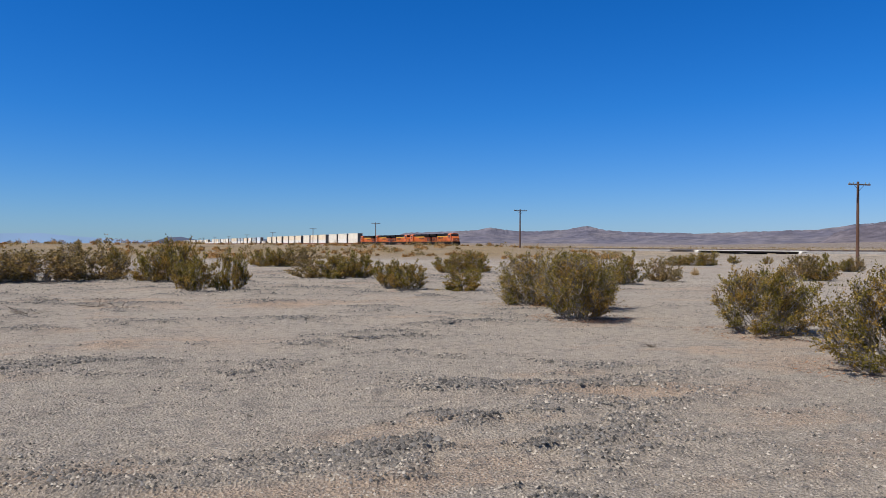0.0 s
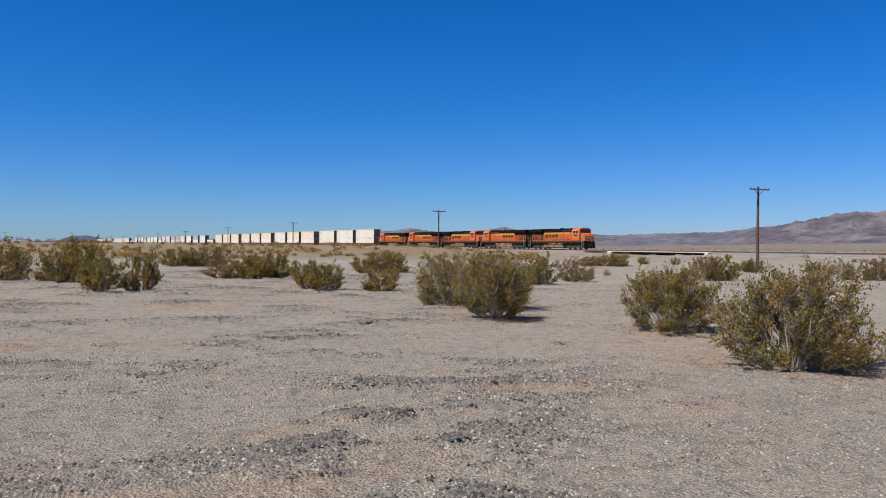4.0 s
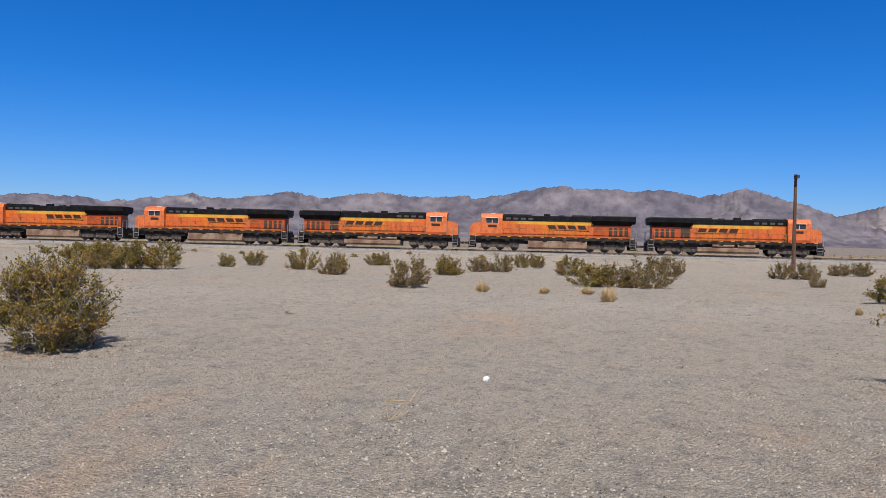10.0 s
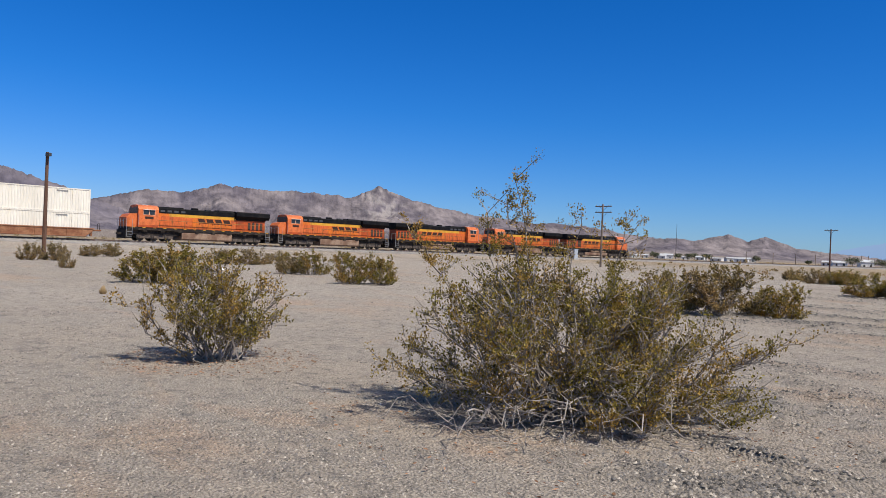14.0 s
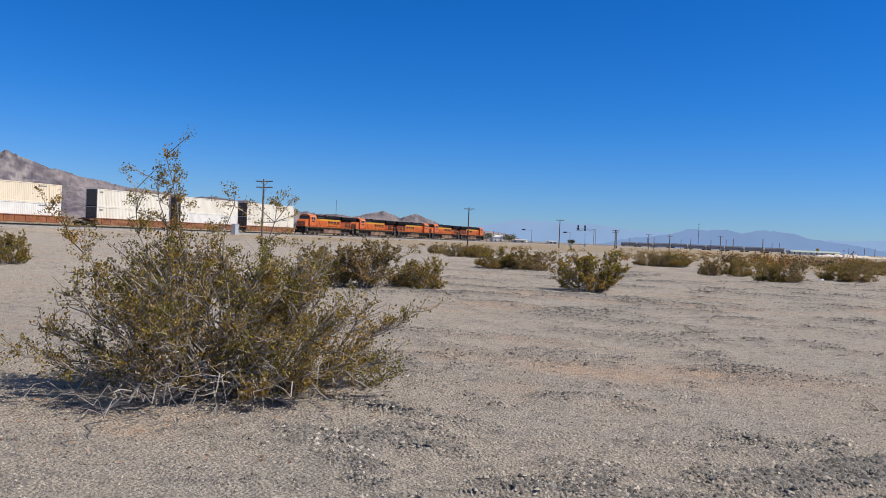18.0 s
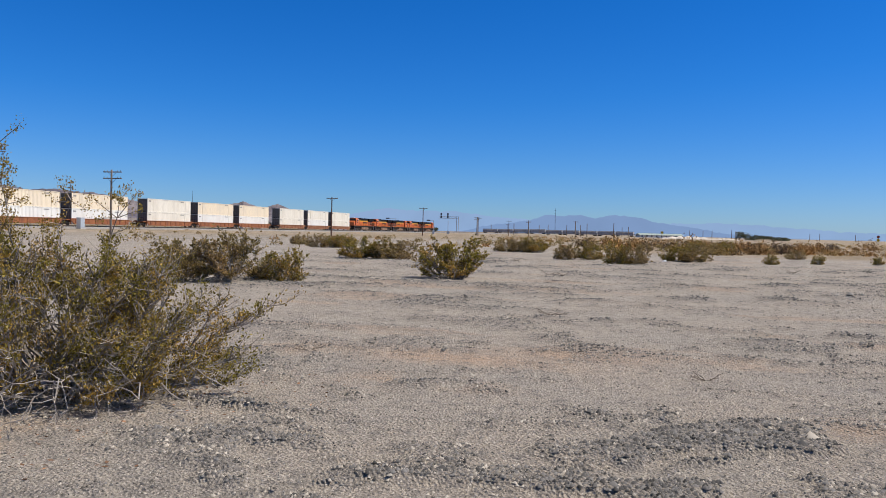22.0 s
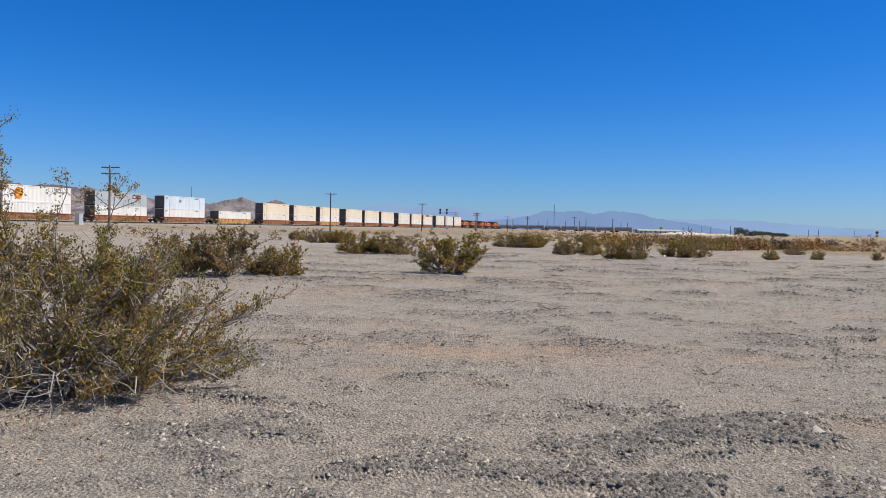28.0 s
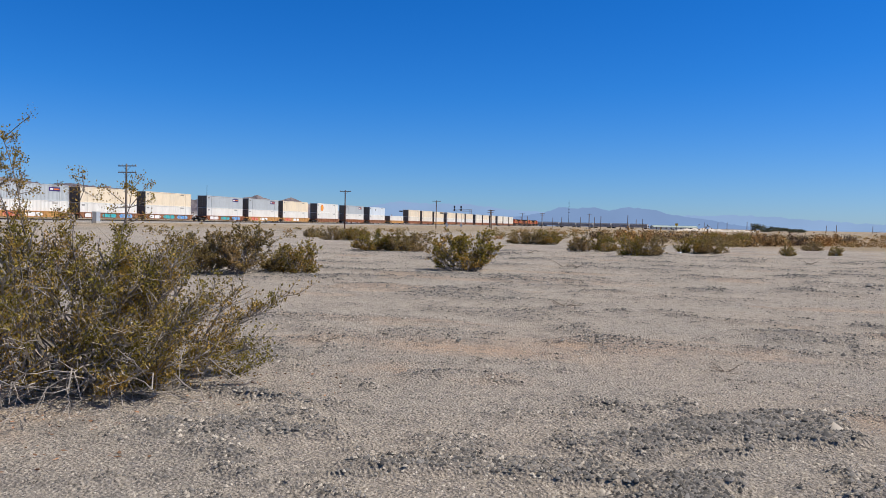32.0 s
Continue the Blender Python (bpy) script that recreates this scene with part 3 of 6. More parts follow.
def trestle():
    mid, half = (BRIDGE[0] + BRIDGE[1]) / 2, (BRIDGE[1] - BRIDGE[0]) / 2
    root = tagged(new("railway_bridge"), "low concrete railway bridge with pale abutments over a dry wash", "bridge")
    root.matrix_basis = place(mid, 0, RAIL_Z)
    part("deck", boxed(-half, half, -2.3, 2.3, -0.66, -0.24, bevel=0.03), M["frame_black"], root, "dark deck")
    part("curb", boxed(-half, half, -2.62, -2.3, -0.32, -0.16), M["concrete"], root)
    part("curb", boxed(-half, half, 2.3, 2.62, -0.32, -0.16), M["concrete"], root)
    for x in (-half + 1.0, half - 1.0):
        part("abutment", prismed([(-2.9, -1.6), (2.9, -1.6), (2.9, -0.5), (2.66, -0.3), (-2.66, -0.3), (-2.9, -0.5)], x - 0.6, x + (0.5 if x < 0 else 0.1)), M["concrete"], root, "pale concrete abutment")
    for k in range(1, 4):
        x = -half + k * half / 2
        # black colour paints in the shade beneath the deck
        part("pier", boxed(x - 0.35, x + 0.35, -2.1, 2.1, -2.1, -0.63, bevel=0.05), M["frame_black"], root, "pier coloured dark for the shade under the deck")


trestle()


# ---- mountains ----
def ridged(x, y, seed, octaves=5, gain=0.55):
    t, a, w = 0 * x, 1.0, 0.0
    for i in range(octaves):
        t, w = t + a * (1 - np.abs(2 * lattice(x * 2 ** i + 5.7 * i, y * 2 ** i + 3.1 * i, seed + i) - 1)), w + a
        a *= gain
    return t / w


def range_mesh(name, peaks, b0, b1, near, crest_r, back, mat, rough, seed, step=0.06, rows=84, cut=1.0, foot=0.42):
    """A mountain range as a height field over bearing and depth; peaks are (bearing, elevation in degrees). A gentle fan leads up to a gullied face."""
    bb = np.arange(b0, b1, step)
    pb, pe = zip(*peaks)
    us = np.concatenate([np.linspace(0, 1, rows), np.linspace(1.1, 1.5, 4)])
    B, U = np.meshgrid(bb, us, indexing="ij")
    u1 = np.minimum(U, 1)
    r = near + (crest_r - near) * u1 + back * np.maximum(U - 1, 0) * 2
    X, Y = r * np.sin(np.radians(B)), r * np.cos(np.radians(B))
    v = np.clip((u1 - foot) / (1 - foot), 0, 1)
    # the lower face leans aside from the crest, so that spurs run slantwise
    lean = 5.0 * (fbm(X / 700, Y / 700, seed + 21, 3) - 0.5) * (1 - v)
    crest = np.interp(B + lean, pb, pe)
    fine = rough * (ridged(B * 0.6, B * 0 + 0.3, seed, 5, 0.5) - 0.62) + 0.9 * rough * (ridged(B * 2.3, B * 0 + 0.7, seed + 4, 4, 0.6) - 0.6)
    crest = np.clip(crest + fine * v ** 12, 0.02, None) * ease(B, b0, b0 + 2.5) * (1 - ease(B, b1 - 2.5, b1))
    wx, wy = 120 * (fbm(X / 260, Y / 260, seed + 41, 3) - 0.5), 120 * (fbm(X / 260, Y / 260, seed + 51, 3) - 0.5)
    gully = ridged((X + wx) / 330, (Y + wy) / 330, seed + 13, 6, 0.58)
    swell = fbm(X / 520, Y / 520, seed + 31, 3)
    slope = v ** (1.0 + 0.9 * swell)
    face = slope * np.clip(1 - cut * (0.95 - gully) * 1.6 * (1 - v ** 5), 0.05, 1)
    prof = np.where(U <= 1, 0.24 * u1 ** 1.6 + 0.76 * face, np.clip(1 - (U - 1) * 1.8, 0, 1))
    z = np.tan(np.radians(crest)) * r * np.clip(prof, 0, 1) + 1.6 - 10 * (1 - u1) ** 8 - 2
    n = len(us)
    i, j = np.meshgrid(np.arange(len(bb) - 1), np.arange(n - 1), indexing="ij")
    F = np.stack([i * n + j, (i + 1) * n + j, (i + 1) * n + j + 1, i * n + j + 1], -1).reshape(-1, 4)
    me = raw(name, np.stack([X, Y, z], -1).reshape(-1, 3).tolist(), F.tolist(), mat, True)
    me.attributes.new("fan", 'FLOAT', 'POINT').data.foreach_set("value", (1 - ease(v - 0.3 * (gully - 0.6), 0.02, 0.26)).ravel().astype(np.float32))
    pale = sum(np.exp(-((B - c) / w) ** 2) for c, w in ((48.9, 1.1), (114.1, 1.6)))
    pale = pale * ease(v, 0.5, 0.8) * ease(fbm(X / 55 + z / 40, Y / 55 - z / 60, seed + 61, 4), 0.46, 0.62)
    me.attributes.new("pale", 'FLOAT', 'POINT').data.foreach_set("value", np.clip(pale, 0, 1).ravel().astype(np.float32))
    return me


def rock(name, dark, light, fan):
    """Bare rock with ledges and gullies, a smooth gravel fan at its foot and outcrops of pale stone."""
    m = material(name, dark, 0.95, second=light, scale=0.005, mix=(0.40, 0.64), fine=0.24, fine_scale=0.02, spec=0.05, bump=0.9, bump_scale=0.03)
    n, l = m.node_tree.nodes, m.node_tree.links
    sock = n["Principled BSDF"].inputs["Base Color"]
    out = sock.links[0].from_socket
    for key, col, k in (("fan", fan, 0.85), ("pale", (0.46, 0.41, 0.37), 0.5)):
        at, mul, x = n.new("ShaderNodeAttribute"), n.new("ShaderNodeMath"), n.new("ShaderNodeMix")
        at.attribute_name, mul.operation, x.data_type = key, 'MULTIPLY', 'RGBA'
        mul.inputs[1].default_value = k
        l.new(at.outputs["Fac"], mul.inputs[0])
        l.new(mul.outputs[0], x.inputs[0])
        l.new(out, x.inputs[6])
        x.inputs[7].default_value = (*col, 1)
        out = x.outputs[2]
    l.new(out, sock)
    return m


# the mauve-blue of distant haze is mixed into these rock base colours
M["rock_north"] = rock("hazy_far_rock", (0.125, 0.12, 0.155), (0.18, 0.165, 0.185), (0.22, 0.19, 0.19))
M["rock_a"] = rock("haze_tinted_far_rock", (0.112, 0.100, 0.122), (0.183, 0.160, 0.174), (0.24, 0.208, 0.222))
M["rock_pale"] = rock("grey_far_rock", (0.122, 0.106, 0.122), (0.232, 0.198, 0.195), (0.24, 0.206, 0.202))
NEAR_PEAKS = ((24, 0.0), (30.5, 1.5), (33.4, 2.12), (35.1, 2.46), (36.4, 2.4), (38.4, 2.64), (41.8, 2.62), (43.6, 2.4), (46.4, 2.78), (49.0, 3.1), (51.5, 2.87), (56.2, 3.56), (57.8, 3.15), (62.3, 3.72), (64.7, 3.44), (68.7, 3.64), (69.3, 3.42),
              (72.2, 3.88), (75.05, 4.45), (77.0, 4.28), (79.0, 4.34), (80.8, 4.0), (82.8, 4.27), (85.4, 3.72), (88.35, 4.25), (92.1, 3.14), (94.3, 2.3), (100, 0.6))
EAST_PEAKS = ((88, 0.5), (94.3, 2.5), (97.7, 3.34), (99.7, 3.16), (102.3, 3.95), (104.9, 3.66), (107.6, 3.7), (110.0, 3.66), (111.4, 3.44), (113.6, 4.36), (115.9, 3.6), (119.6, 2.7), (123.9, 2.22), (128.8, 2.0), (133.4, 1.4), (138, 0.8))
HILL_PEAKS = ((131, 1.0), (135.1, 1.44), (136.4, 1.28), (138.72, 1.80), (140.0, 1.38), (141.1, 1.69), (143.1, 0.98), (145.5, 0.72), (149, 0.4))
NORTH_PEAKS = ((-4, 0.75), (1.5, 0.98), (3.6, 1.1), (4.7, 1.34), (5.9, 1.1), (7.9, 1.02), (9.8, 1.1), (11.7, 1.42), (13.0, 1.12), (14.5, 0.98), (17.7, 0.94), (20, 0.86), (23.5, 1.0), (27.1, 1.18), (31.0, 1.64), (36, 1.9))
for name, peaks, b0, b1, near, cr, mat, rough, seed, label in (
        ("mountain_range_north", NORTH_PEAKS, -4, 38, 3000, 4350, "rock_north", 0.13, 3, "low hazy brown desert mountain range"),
        ("mountain_range_middle", NEAR_PEAKS, 26, 99, 2300, 3600, "rock_a", 0.30, 41, "rugged brown desert mountain range with mauve haze in its colour"),
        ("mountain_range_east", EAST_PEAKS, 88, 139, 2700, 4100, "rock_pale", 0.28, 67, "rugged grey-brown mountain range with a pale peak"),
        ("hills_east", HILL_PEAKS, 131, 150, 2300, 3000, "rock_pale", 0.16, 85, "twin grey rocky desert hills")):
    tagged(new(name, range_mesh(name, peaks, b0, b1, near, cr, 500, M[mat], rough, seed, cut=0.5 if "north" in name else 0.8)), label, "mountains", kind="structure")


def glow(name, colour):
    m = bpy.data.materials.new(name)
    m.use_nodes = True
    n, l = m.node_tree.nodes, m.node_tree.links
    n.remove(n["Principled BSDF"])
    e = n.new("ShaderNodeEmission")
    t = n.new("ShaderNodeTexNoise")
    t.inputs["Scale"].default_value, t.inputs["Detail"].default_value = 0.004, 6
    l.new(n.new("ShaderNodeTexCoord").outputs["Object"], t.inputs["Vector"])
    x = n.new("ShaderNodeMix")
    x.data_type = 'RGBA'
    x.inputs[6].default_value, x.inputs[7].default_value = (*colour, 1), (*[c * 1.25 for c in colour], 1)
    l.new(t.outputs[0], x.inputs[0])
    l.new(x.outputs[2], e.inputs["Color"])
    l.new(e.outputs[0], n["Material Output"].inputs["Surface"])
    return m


# unlit backdrops: haze is painted in as an even blue emission
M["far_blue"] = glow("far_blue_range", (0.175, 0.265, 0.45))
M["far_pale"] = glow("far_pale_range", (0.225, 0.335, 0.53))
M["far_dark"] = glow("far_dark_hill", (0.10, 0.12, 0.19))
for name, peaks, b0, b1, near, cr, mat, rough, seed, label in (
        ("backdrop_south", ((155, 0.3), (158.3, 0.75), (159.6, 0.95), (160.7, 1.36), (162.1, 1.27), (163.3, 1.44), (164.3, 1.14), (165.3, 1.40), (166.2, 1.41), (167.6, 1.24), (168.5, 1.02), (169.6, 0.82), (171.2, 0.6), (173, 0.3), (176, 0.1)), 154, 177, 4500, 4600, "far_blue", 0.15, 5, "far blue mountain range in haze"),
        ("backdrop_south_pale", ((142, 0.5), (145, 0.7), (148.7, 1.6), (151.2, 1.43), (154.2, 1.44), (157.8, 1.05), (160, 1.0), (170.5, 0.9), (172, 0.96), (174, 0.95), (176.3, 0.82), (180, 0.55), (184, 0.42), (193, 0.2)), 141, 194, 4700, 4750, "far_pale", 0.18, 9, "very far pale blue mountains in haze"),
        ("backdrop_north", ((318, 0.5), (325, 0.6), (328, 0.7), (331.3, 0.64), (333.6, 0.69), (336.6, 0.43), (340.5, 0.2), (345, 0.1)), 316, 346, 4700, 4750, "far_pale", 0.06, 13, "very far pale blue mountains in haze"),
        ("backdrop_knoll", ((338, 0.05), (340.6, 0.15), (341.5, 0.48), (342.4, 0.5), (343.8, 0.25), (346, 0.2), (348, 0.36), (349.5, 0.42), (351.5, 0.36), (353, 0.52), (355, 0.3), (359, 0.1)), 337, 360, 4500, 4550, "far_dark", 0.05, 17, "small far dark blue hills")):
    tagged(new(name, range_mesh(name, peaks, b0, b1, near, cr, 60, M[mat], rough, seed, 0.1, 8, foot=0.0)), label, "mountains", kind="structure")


# ---- pole line ----
def telegraph_pole(s, side, top, arms, label, mat="pole", bare=False):
    x, y, h = on_line(s, side)
    z = ground_at(x, y)
    root = tagged(new("telegraph_pole"), label, "pole", "telegraph poles beside the track")
    root.matrix_basis = pose(x, y, z, 0, 0, 90 - math.degrees(h))
    H = top - z
    part("post", rodded((0, 0, -0.4), (0, 0, H), 0.15, 0.10, 10), M[mat], root, smooth=False)
    for k in range(arms):
        za = H - 0.32 - 0.75 * k
        part("crossarm", boxed(0.10, 0.21, -1.25, 1.25, za, za + 0.12, bevel=0.01), M["pole_grey"], root)
        bm = bmesh.new()
        rod(bm, (0.12, -0.55, za), (0.1, 0, za - 0.5), 0.018)
        rod(bm, (0.12, 0.55, za), (0.1, 0, za - 0.5), 0.018)
        part("brace", bm, M["dark_steel"], root)
        for yy in (-1.12, -0.7, 0.7, 1.12):
            part("insulator", rodded((0.155, yy, za + 0.115), (0.155, yy, za + 0.26), 0.035, 0.045, 6), M["insulator"], root)
    if bare:
        part("bracket", boxed(-0.1, 0.1, -0.55, 0.12, H - 0.30, H - 0.08, bevel=0.02), M["dark_steel"], root)
    return root


PLAIN_POLE = "weathered brown wooden telegraph pole with one crossarm"
for s, top in ((-54.2, 7.3), (-122.7, 7.7), (-208.1, 7.6), (-283.2, 7.5), (-359.8, 7.1), (-433.5, 6.9), (-503.9, 6.7), (-575, 6.7), (-650, 6.7), (157.0, 7.95), (221.7, 8.1), (295.2, 6.95), (361.7, 7.0)):
    telegraph_pole(s, 44, top, 1, PLAIN_POLE)
telegraph_pole(19.8, 44, 7.05, 0, "bare weathered wooden pole with a small bracket at its top", bare=True)
telegraph_pole(87.1, 44, 7.95, 2, "dark wooden telegraph pole with two crossarms", "pole_grey")


# ---- train ----
MOVING = []  # (thing, metres from the train's front to its middle, height)


def bogie(root, x, axles, spacing, r, mat, name="truck"):
    t = part(name, boxed(-spacing * (axles - 1) / 2 - 0.35, spacing * (axles - 1) / 2 + 0.35, -0.62, 0.62, r - 0.06, r + 0.22, bevel=0.03), M[mat], root, m=pose(x, 0, 0))
    for side in (-1, 1):
        L = spacing * (axles - 1) / 2
        out = [(-L - 0.6, r - 0.14), (-L - 0.6, r + 0.3), (-L * 0.75, r + 0.6), (L * 0.75, r + 0.6), (L + 0.6, r + 0.3), (L + 0.6, r - 0.2), (L * 0.5, r - 0.16), (-L * 0.5, r - 0.16)] if axles == 3 else [(-L - 0.5, r - 0.12), (-L - 0.5, r + 0.16), (-L * 0.6, r + 0.34), (L * 0.6, r + 0.34), (L + 0.5, r + 0.16), (L + 0.5, r - 0.12), (L * 0.5, r - 0.02), (-L * 0.5, r - 0.02)]
        a, b = sorted((side * 0.86, side * 1.08))
        part("side_frame", prismed(out, a, b, "y"), M[mat], t)
    for k in range(axles):
        xa = (k - (axles - 1) / 2) * spacing
        for side in (-1, 1):
            bm = bmesh.new()
            rod(bm, (xa, side * 0.69, r), (xa, side * 0.83, r), r, r, 20)
            rod(bm, (xa, side * 0.83, r), (xa, side * 0.86, r), r * 0.62, r * 0.5, 14)
            part("wheel", bm, M["wheel"], t)
            if axles == 3:
                part("spring", rodded((xa + 0.45, side * 1.1, r - 0.05), (xa + 0.45, side * 1.1, r + 0.35), 0.1, 0.1, 8), M["wheel"], t)
            part("journal_box", boxed(xa - 0.16, xa + 0.16, min(side * 1.08, side * 1.2), max(side * 1.08, side * 1.2), r - 0.16, r + 0.16, bevel=0.03), M["truck_steel"], t)
    return t


def locomotive(tanks):
    root = tagged(new("locomotive"), "orange and black diesel freight locomotive with yellow band" + (", cab leading" if tanks else ", dusty brown fuel tank"), "locomotive", "locomotives of the train")
    P = lambda name, bm, mat, parent=root, label="", **k: part(name, bm, M[mat], parent, label, **k)
    P("underframe", boxed(-10.35, 10.35, -1.5, 1.5, 1.40, 1.80, bevel=0.03), "frame_black")
    for side in (-1, 1):
        a, b = sorted((side * 1.5, side * 1.53))
        for k in range(15):
            P("sill_mark", boxed(-10.2 + k * 1.4, -9.8 + k * 1.4, a, b, 1.72, 1.80), "yellow")
        for k in range(8):
            P("sill_bracket", boxed(-9.0 + k * 2.4, -8.5 + k * 2.4, *sorted((side * 1.44, side * 1.52)), 1.22, 1.42), "frame_black")
    P("belly", boxed(-10.2, 10.2, -1.15, 1.15, 0.85, 1.41), "frame_black")
    # fuel tank
    tank = P("fuel_tank", prismed([(-1.25, 0.26), (1.25, 0.26), (1.46, 0.48), (1.46, 1.2), (1.3, 1.39), (-1.3, 1.39), (-1.46, 1.2), (-1.46, 0.55)] if not tanks else [(-1.25, 0.26), (1.25, 0.26), (1.46, 0.45), (1.46, 0.9), (1.2, 1.0), (-1.2, 1.0), (-1.46, 0.9), (-1.46, 0.5)], -4.4, 3.0), "tank")
    if tanks:
        for side in (-1, 1):
            for x0, x1 in ((-2.6, 0.0), (0.4, 2.5)):
                P("air_reservoir", rodded((x0, side * 1.32, 1.2), (x1, side * 1.32, 1.2), 0.19, 0.19, 12), "tank", tank, "pale dusty air reservoir")
    for x in (-6.75, 6.55):
        bogie(root, x, 3, 1.85, 0.53, "truck_steel")
    # hood
    P("hood", prismed([(-0.95, 1.80), (0.95, 1.80), (0.95, 3.42), (-0.95, 3.42)], -5.2, 6.3), "orange")
    P("rear_hood", prismed([(-0.95, 1.80), (0.95, 1.80), (0.95, 3.42), (-0.95, 3.42)], -9.9, -5.2), "orange_dirty", root, "sooty orange radiator hood")
    P("hood_band", prismed([(-0.957, 3.38), (0.957, 3.38), (0.957, 3.80), (-0.957, 3.80)], -5.2, 4.6), "yellow")
    P("upper_hood", prismed([(-0.957, 3.38), (0.957, 3.38), (0.957, 3.80), (-0.957, 3.80)], 4.6, 6.3), "orange_warm")
    P("roof", prismed([(-1.0, 3.80), (1.0, 3.80), (1.0, 4.36), (0.72, 4.5), (-0.72, 4.5), (-1.0, 4.36)], -5.2, 6.3), "black")
    P("rear_roof", prismed([(-1.0, 3.42), (1.0, 3.42), (1.12, 3.6), (1.12, 4.0), (-1.12, 4.0), (-1.12, 3.62)], -9.95, -5.2), "black")
    P("radiator", prismed([(-1.12, 3.62), (1.12, 3.62), (1.52, 3.98), (1.52, 4.44), (1.35, 4.56), (-1.35, 4.56), (-1.52, 4.44), (-1.52, 3.98)], -10.4, -5.0), "black")
    P("radiator_shutter", boxed(-10.0, -5.4, -1.1, 1.1, 4.54, 4.62, bevel=0.02), "grille")
    P("exhaust_housing", prismed([(-0.8, 4.4), (0.8, 4.4), (0.7, 4.66), (-0.7, 4.66)], -4.9, -2.6), "black")
    P("exhaust_stack", boxed(0.2, 1.0, -0.32, 0.32, 4.45, 4.76, bevel=0.04), "black")
    P("dynamic_brake_box", prismed([(-0.9, 4.4), (0.9, 4.4), (0.85, 4.64), (-0.85, 4.64)], 2.6, 6.2), "black")
    for side in (-1, 1):
        y0, y1 = sorted((side * 0.95, side * 1.0))
        P("lower_stripe", boxed(-9.8, 6.2, *sorted((side * 0.95, side * 0.982)), 1.86, 1.95), "orange_warm")
        for k, (x0, x1) in enumerate(((-9.5, -9.1), (-8.85, -8.45), (-8.2, -7.8), (-7.55, -7.15))):
            P("radiator_grille", boxed(x0, x1, y0, y1, 2.1, 3.15), "grille")
        P("equipment_door", boxed(-6.4, -5.3, *sorted((side * 0.95, side * 0.985)), 2.1, 3.4, bevel=0.02), "grille" if tanks else "orange_dirty")
        for k in range(11):
            x0 = -4.45 + k * 0.97
            P("hood_door", boxed(x0, x0 + 0.9, *sorted((side * 0.95, side * 0.975)), 2.05, 3.33, bevel=0.012), "orange_warm" if k < 6 else "orange")
            if k % 2 == 0:
                P("door_latch", boxed(x0 + 0.8, x0 + 0.86, *sorted((side * 0.975, side * 1.0)), 2.5, 2.75), "grille")
        # emblem bars: plain slanted shapes
        for k in range(4):
            x0 = -4.4 + k * 1.26
            o = [(x0, 2.78), (x0 + 0.98, 2.78), (x0 + 1.22, 3.32), (x0 + 0.24, 3.32)]
            P("emblem_bar", prismed(o, *sorted((side * 0.976, side * 0.982)), "y"), "emblem")
        o = [(-4.7, 2.58), (0.3, 2.70), (0.35, 2.76), (-4.6, 2.70)]
        P("emblem_bar", prismed(o, *sorted((side * 0.976, side * 0.982)), "y"), "emblem")
        for k in range(4):
            P("hood_vent", boxed(2.4 + k * 0.95, 3.0 + k * 0.95, *sorted((side * 0.9, side * 1.012)), 3.95, 4.2), "silver_dark")
    # cab
    cab = P("cab", prismed([(-1.55, 1.80), (1.55, 1.80), (1.55, 4.12), (1.25, 4.56), (0.5, 4.72), (-0.5, 4.72), (-1.25, 4.56), (-1.55, 4.12)], 6.3, 9.0), "orange_cab")
    nose = P("nose", prismed([(9.0, 1.80), (10.4, 1.80), (10.4, 3.0), (10.0, 3.42), (9.0, 3.58)], -1.18, 1.18, "y"), "orange_cab")
    P("windshield", prismed([(9.0, 3.62), (9.06, 3.62), (9.06, 4.34), (9.0, 4.34)], -1.3, 1.3, "y"), "glass", cab)
    for side in (-1, 1):
        yy = sorted((side * 1.55, side * 1.575))
        for x0, x1 in ((6.85, 7.55), (7.65, 8.35)):
            P("side_window", boxed(x0, x1, *yy, 3.45, 4.05, bevel=0.01), "glass", cab)
        P("sun_visor", boxed(6.8, 8.4, *sorted((side * 1.55, side * 1.75)), 4.08, 4.12), "white_paint", cab)
        P("cab_door", boxed(8.45, 8.95, *yy, 2.1, 4.0, bevel=0.02), "orange_cab", cab)
        P("number_bar", boxed(7.0, 8.1, *yy, 2.9, 3.2), "emblem", cab, "road number as a plain dark bar")
        P("window_frame", boxed(6.78, 8.42, *sorted((side * 1.55, side * 1.565)), 3.38, 4.10, bevel=0.01), "orange_pale", cab, "sun-bleached window surround")
        P("dirt_skirt", boxed(6.35, 8.95, *sorted((side * 1.55, side * 1.562)), 1.82, 2.12), "orange_dirty", cab, "grimy lower cab side")
        P("cab_step_rail", rodded((8.98, side * 1.6, 2.0), (8.98, side * 1.6, 3.5), 0.02, sides=5), "silver", cab)
    P("headlight", boxed(10.34, 10.40, -0.25, 0.25, 2.45, 2.62), "white_paint", nose)
    P("horn", boxed(-1.6, -0.9, -0.1, 0.4, 4.38, 4.66), "dark_steel")
    P("antenna_dome", boxed(7.2, 7.9, -0.3, 0.3, 4.62, 4.76, bevel=0.04), "white_paint")
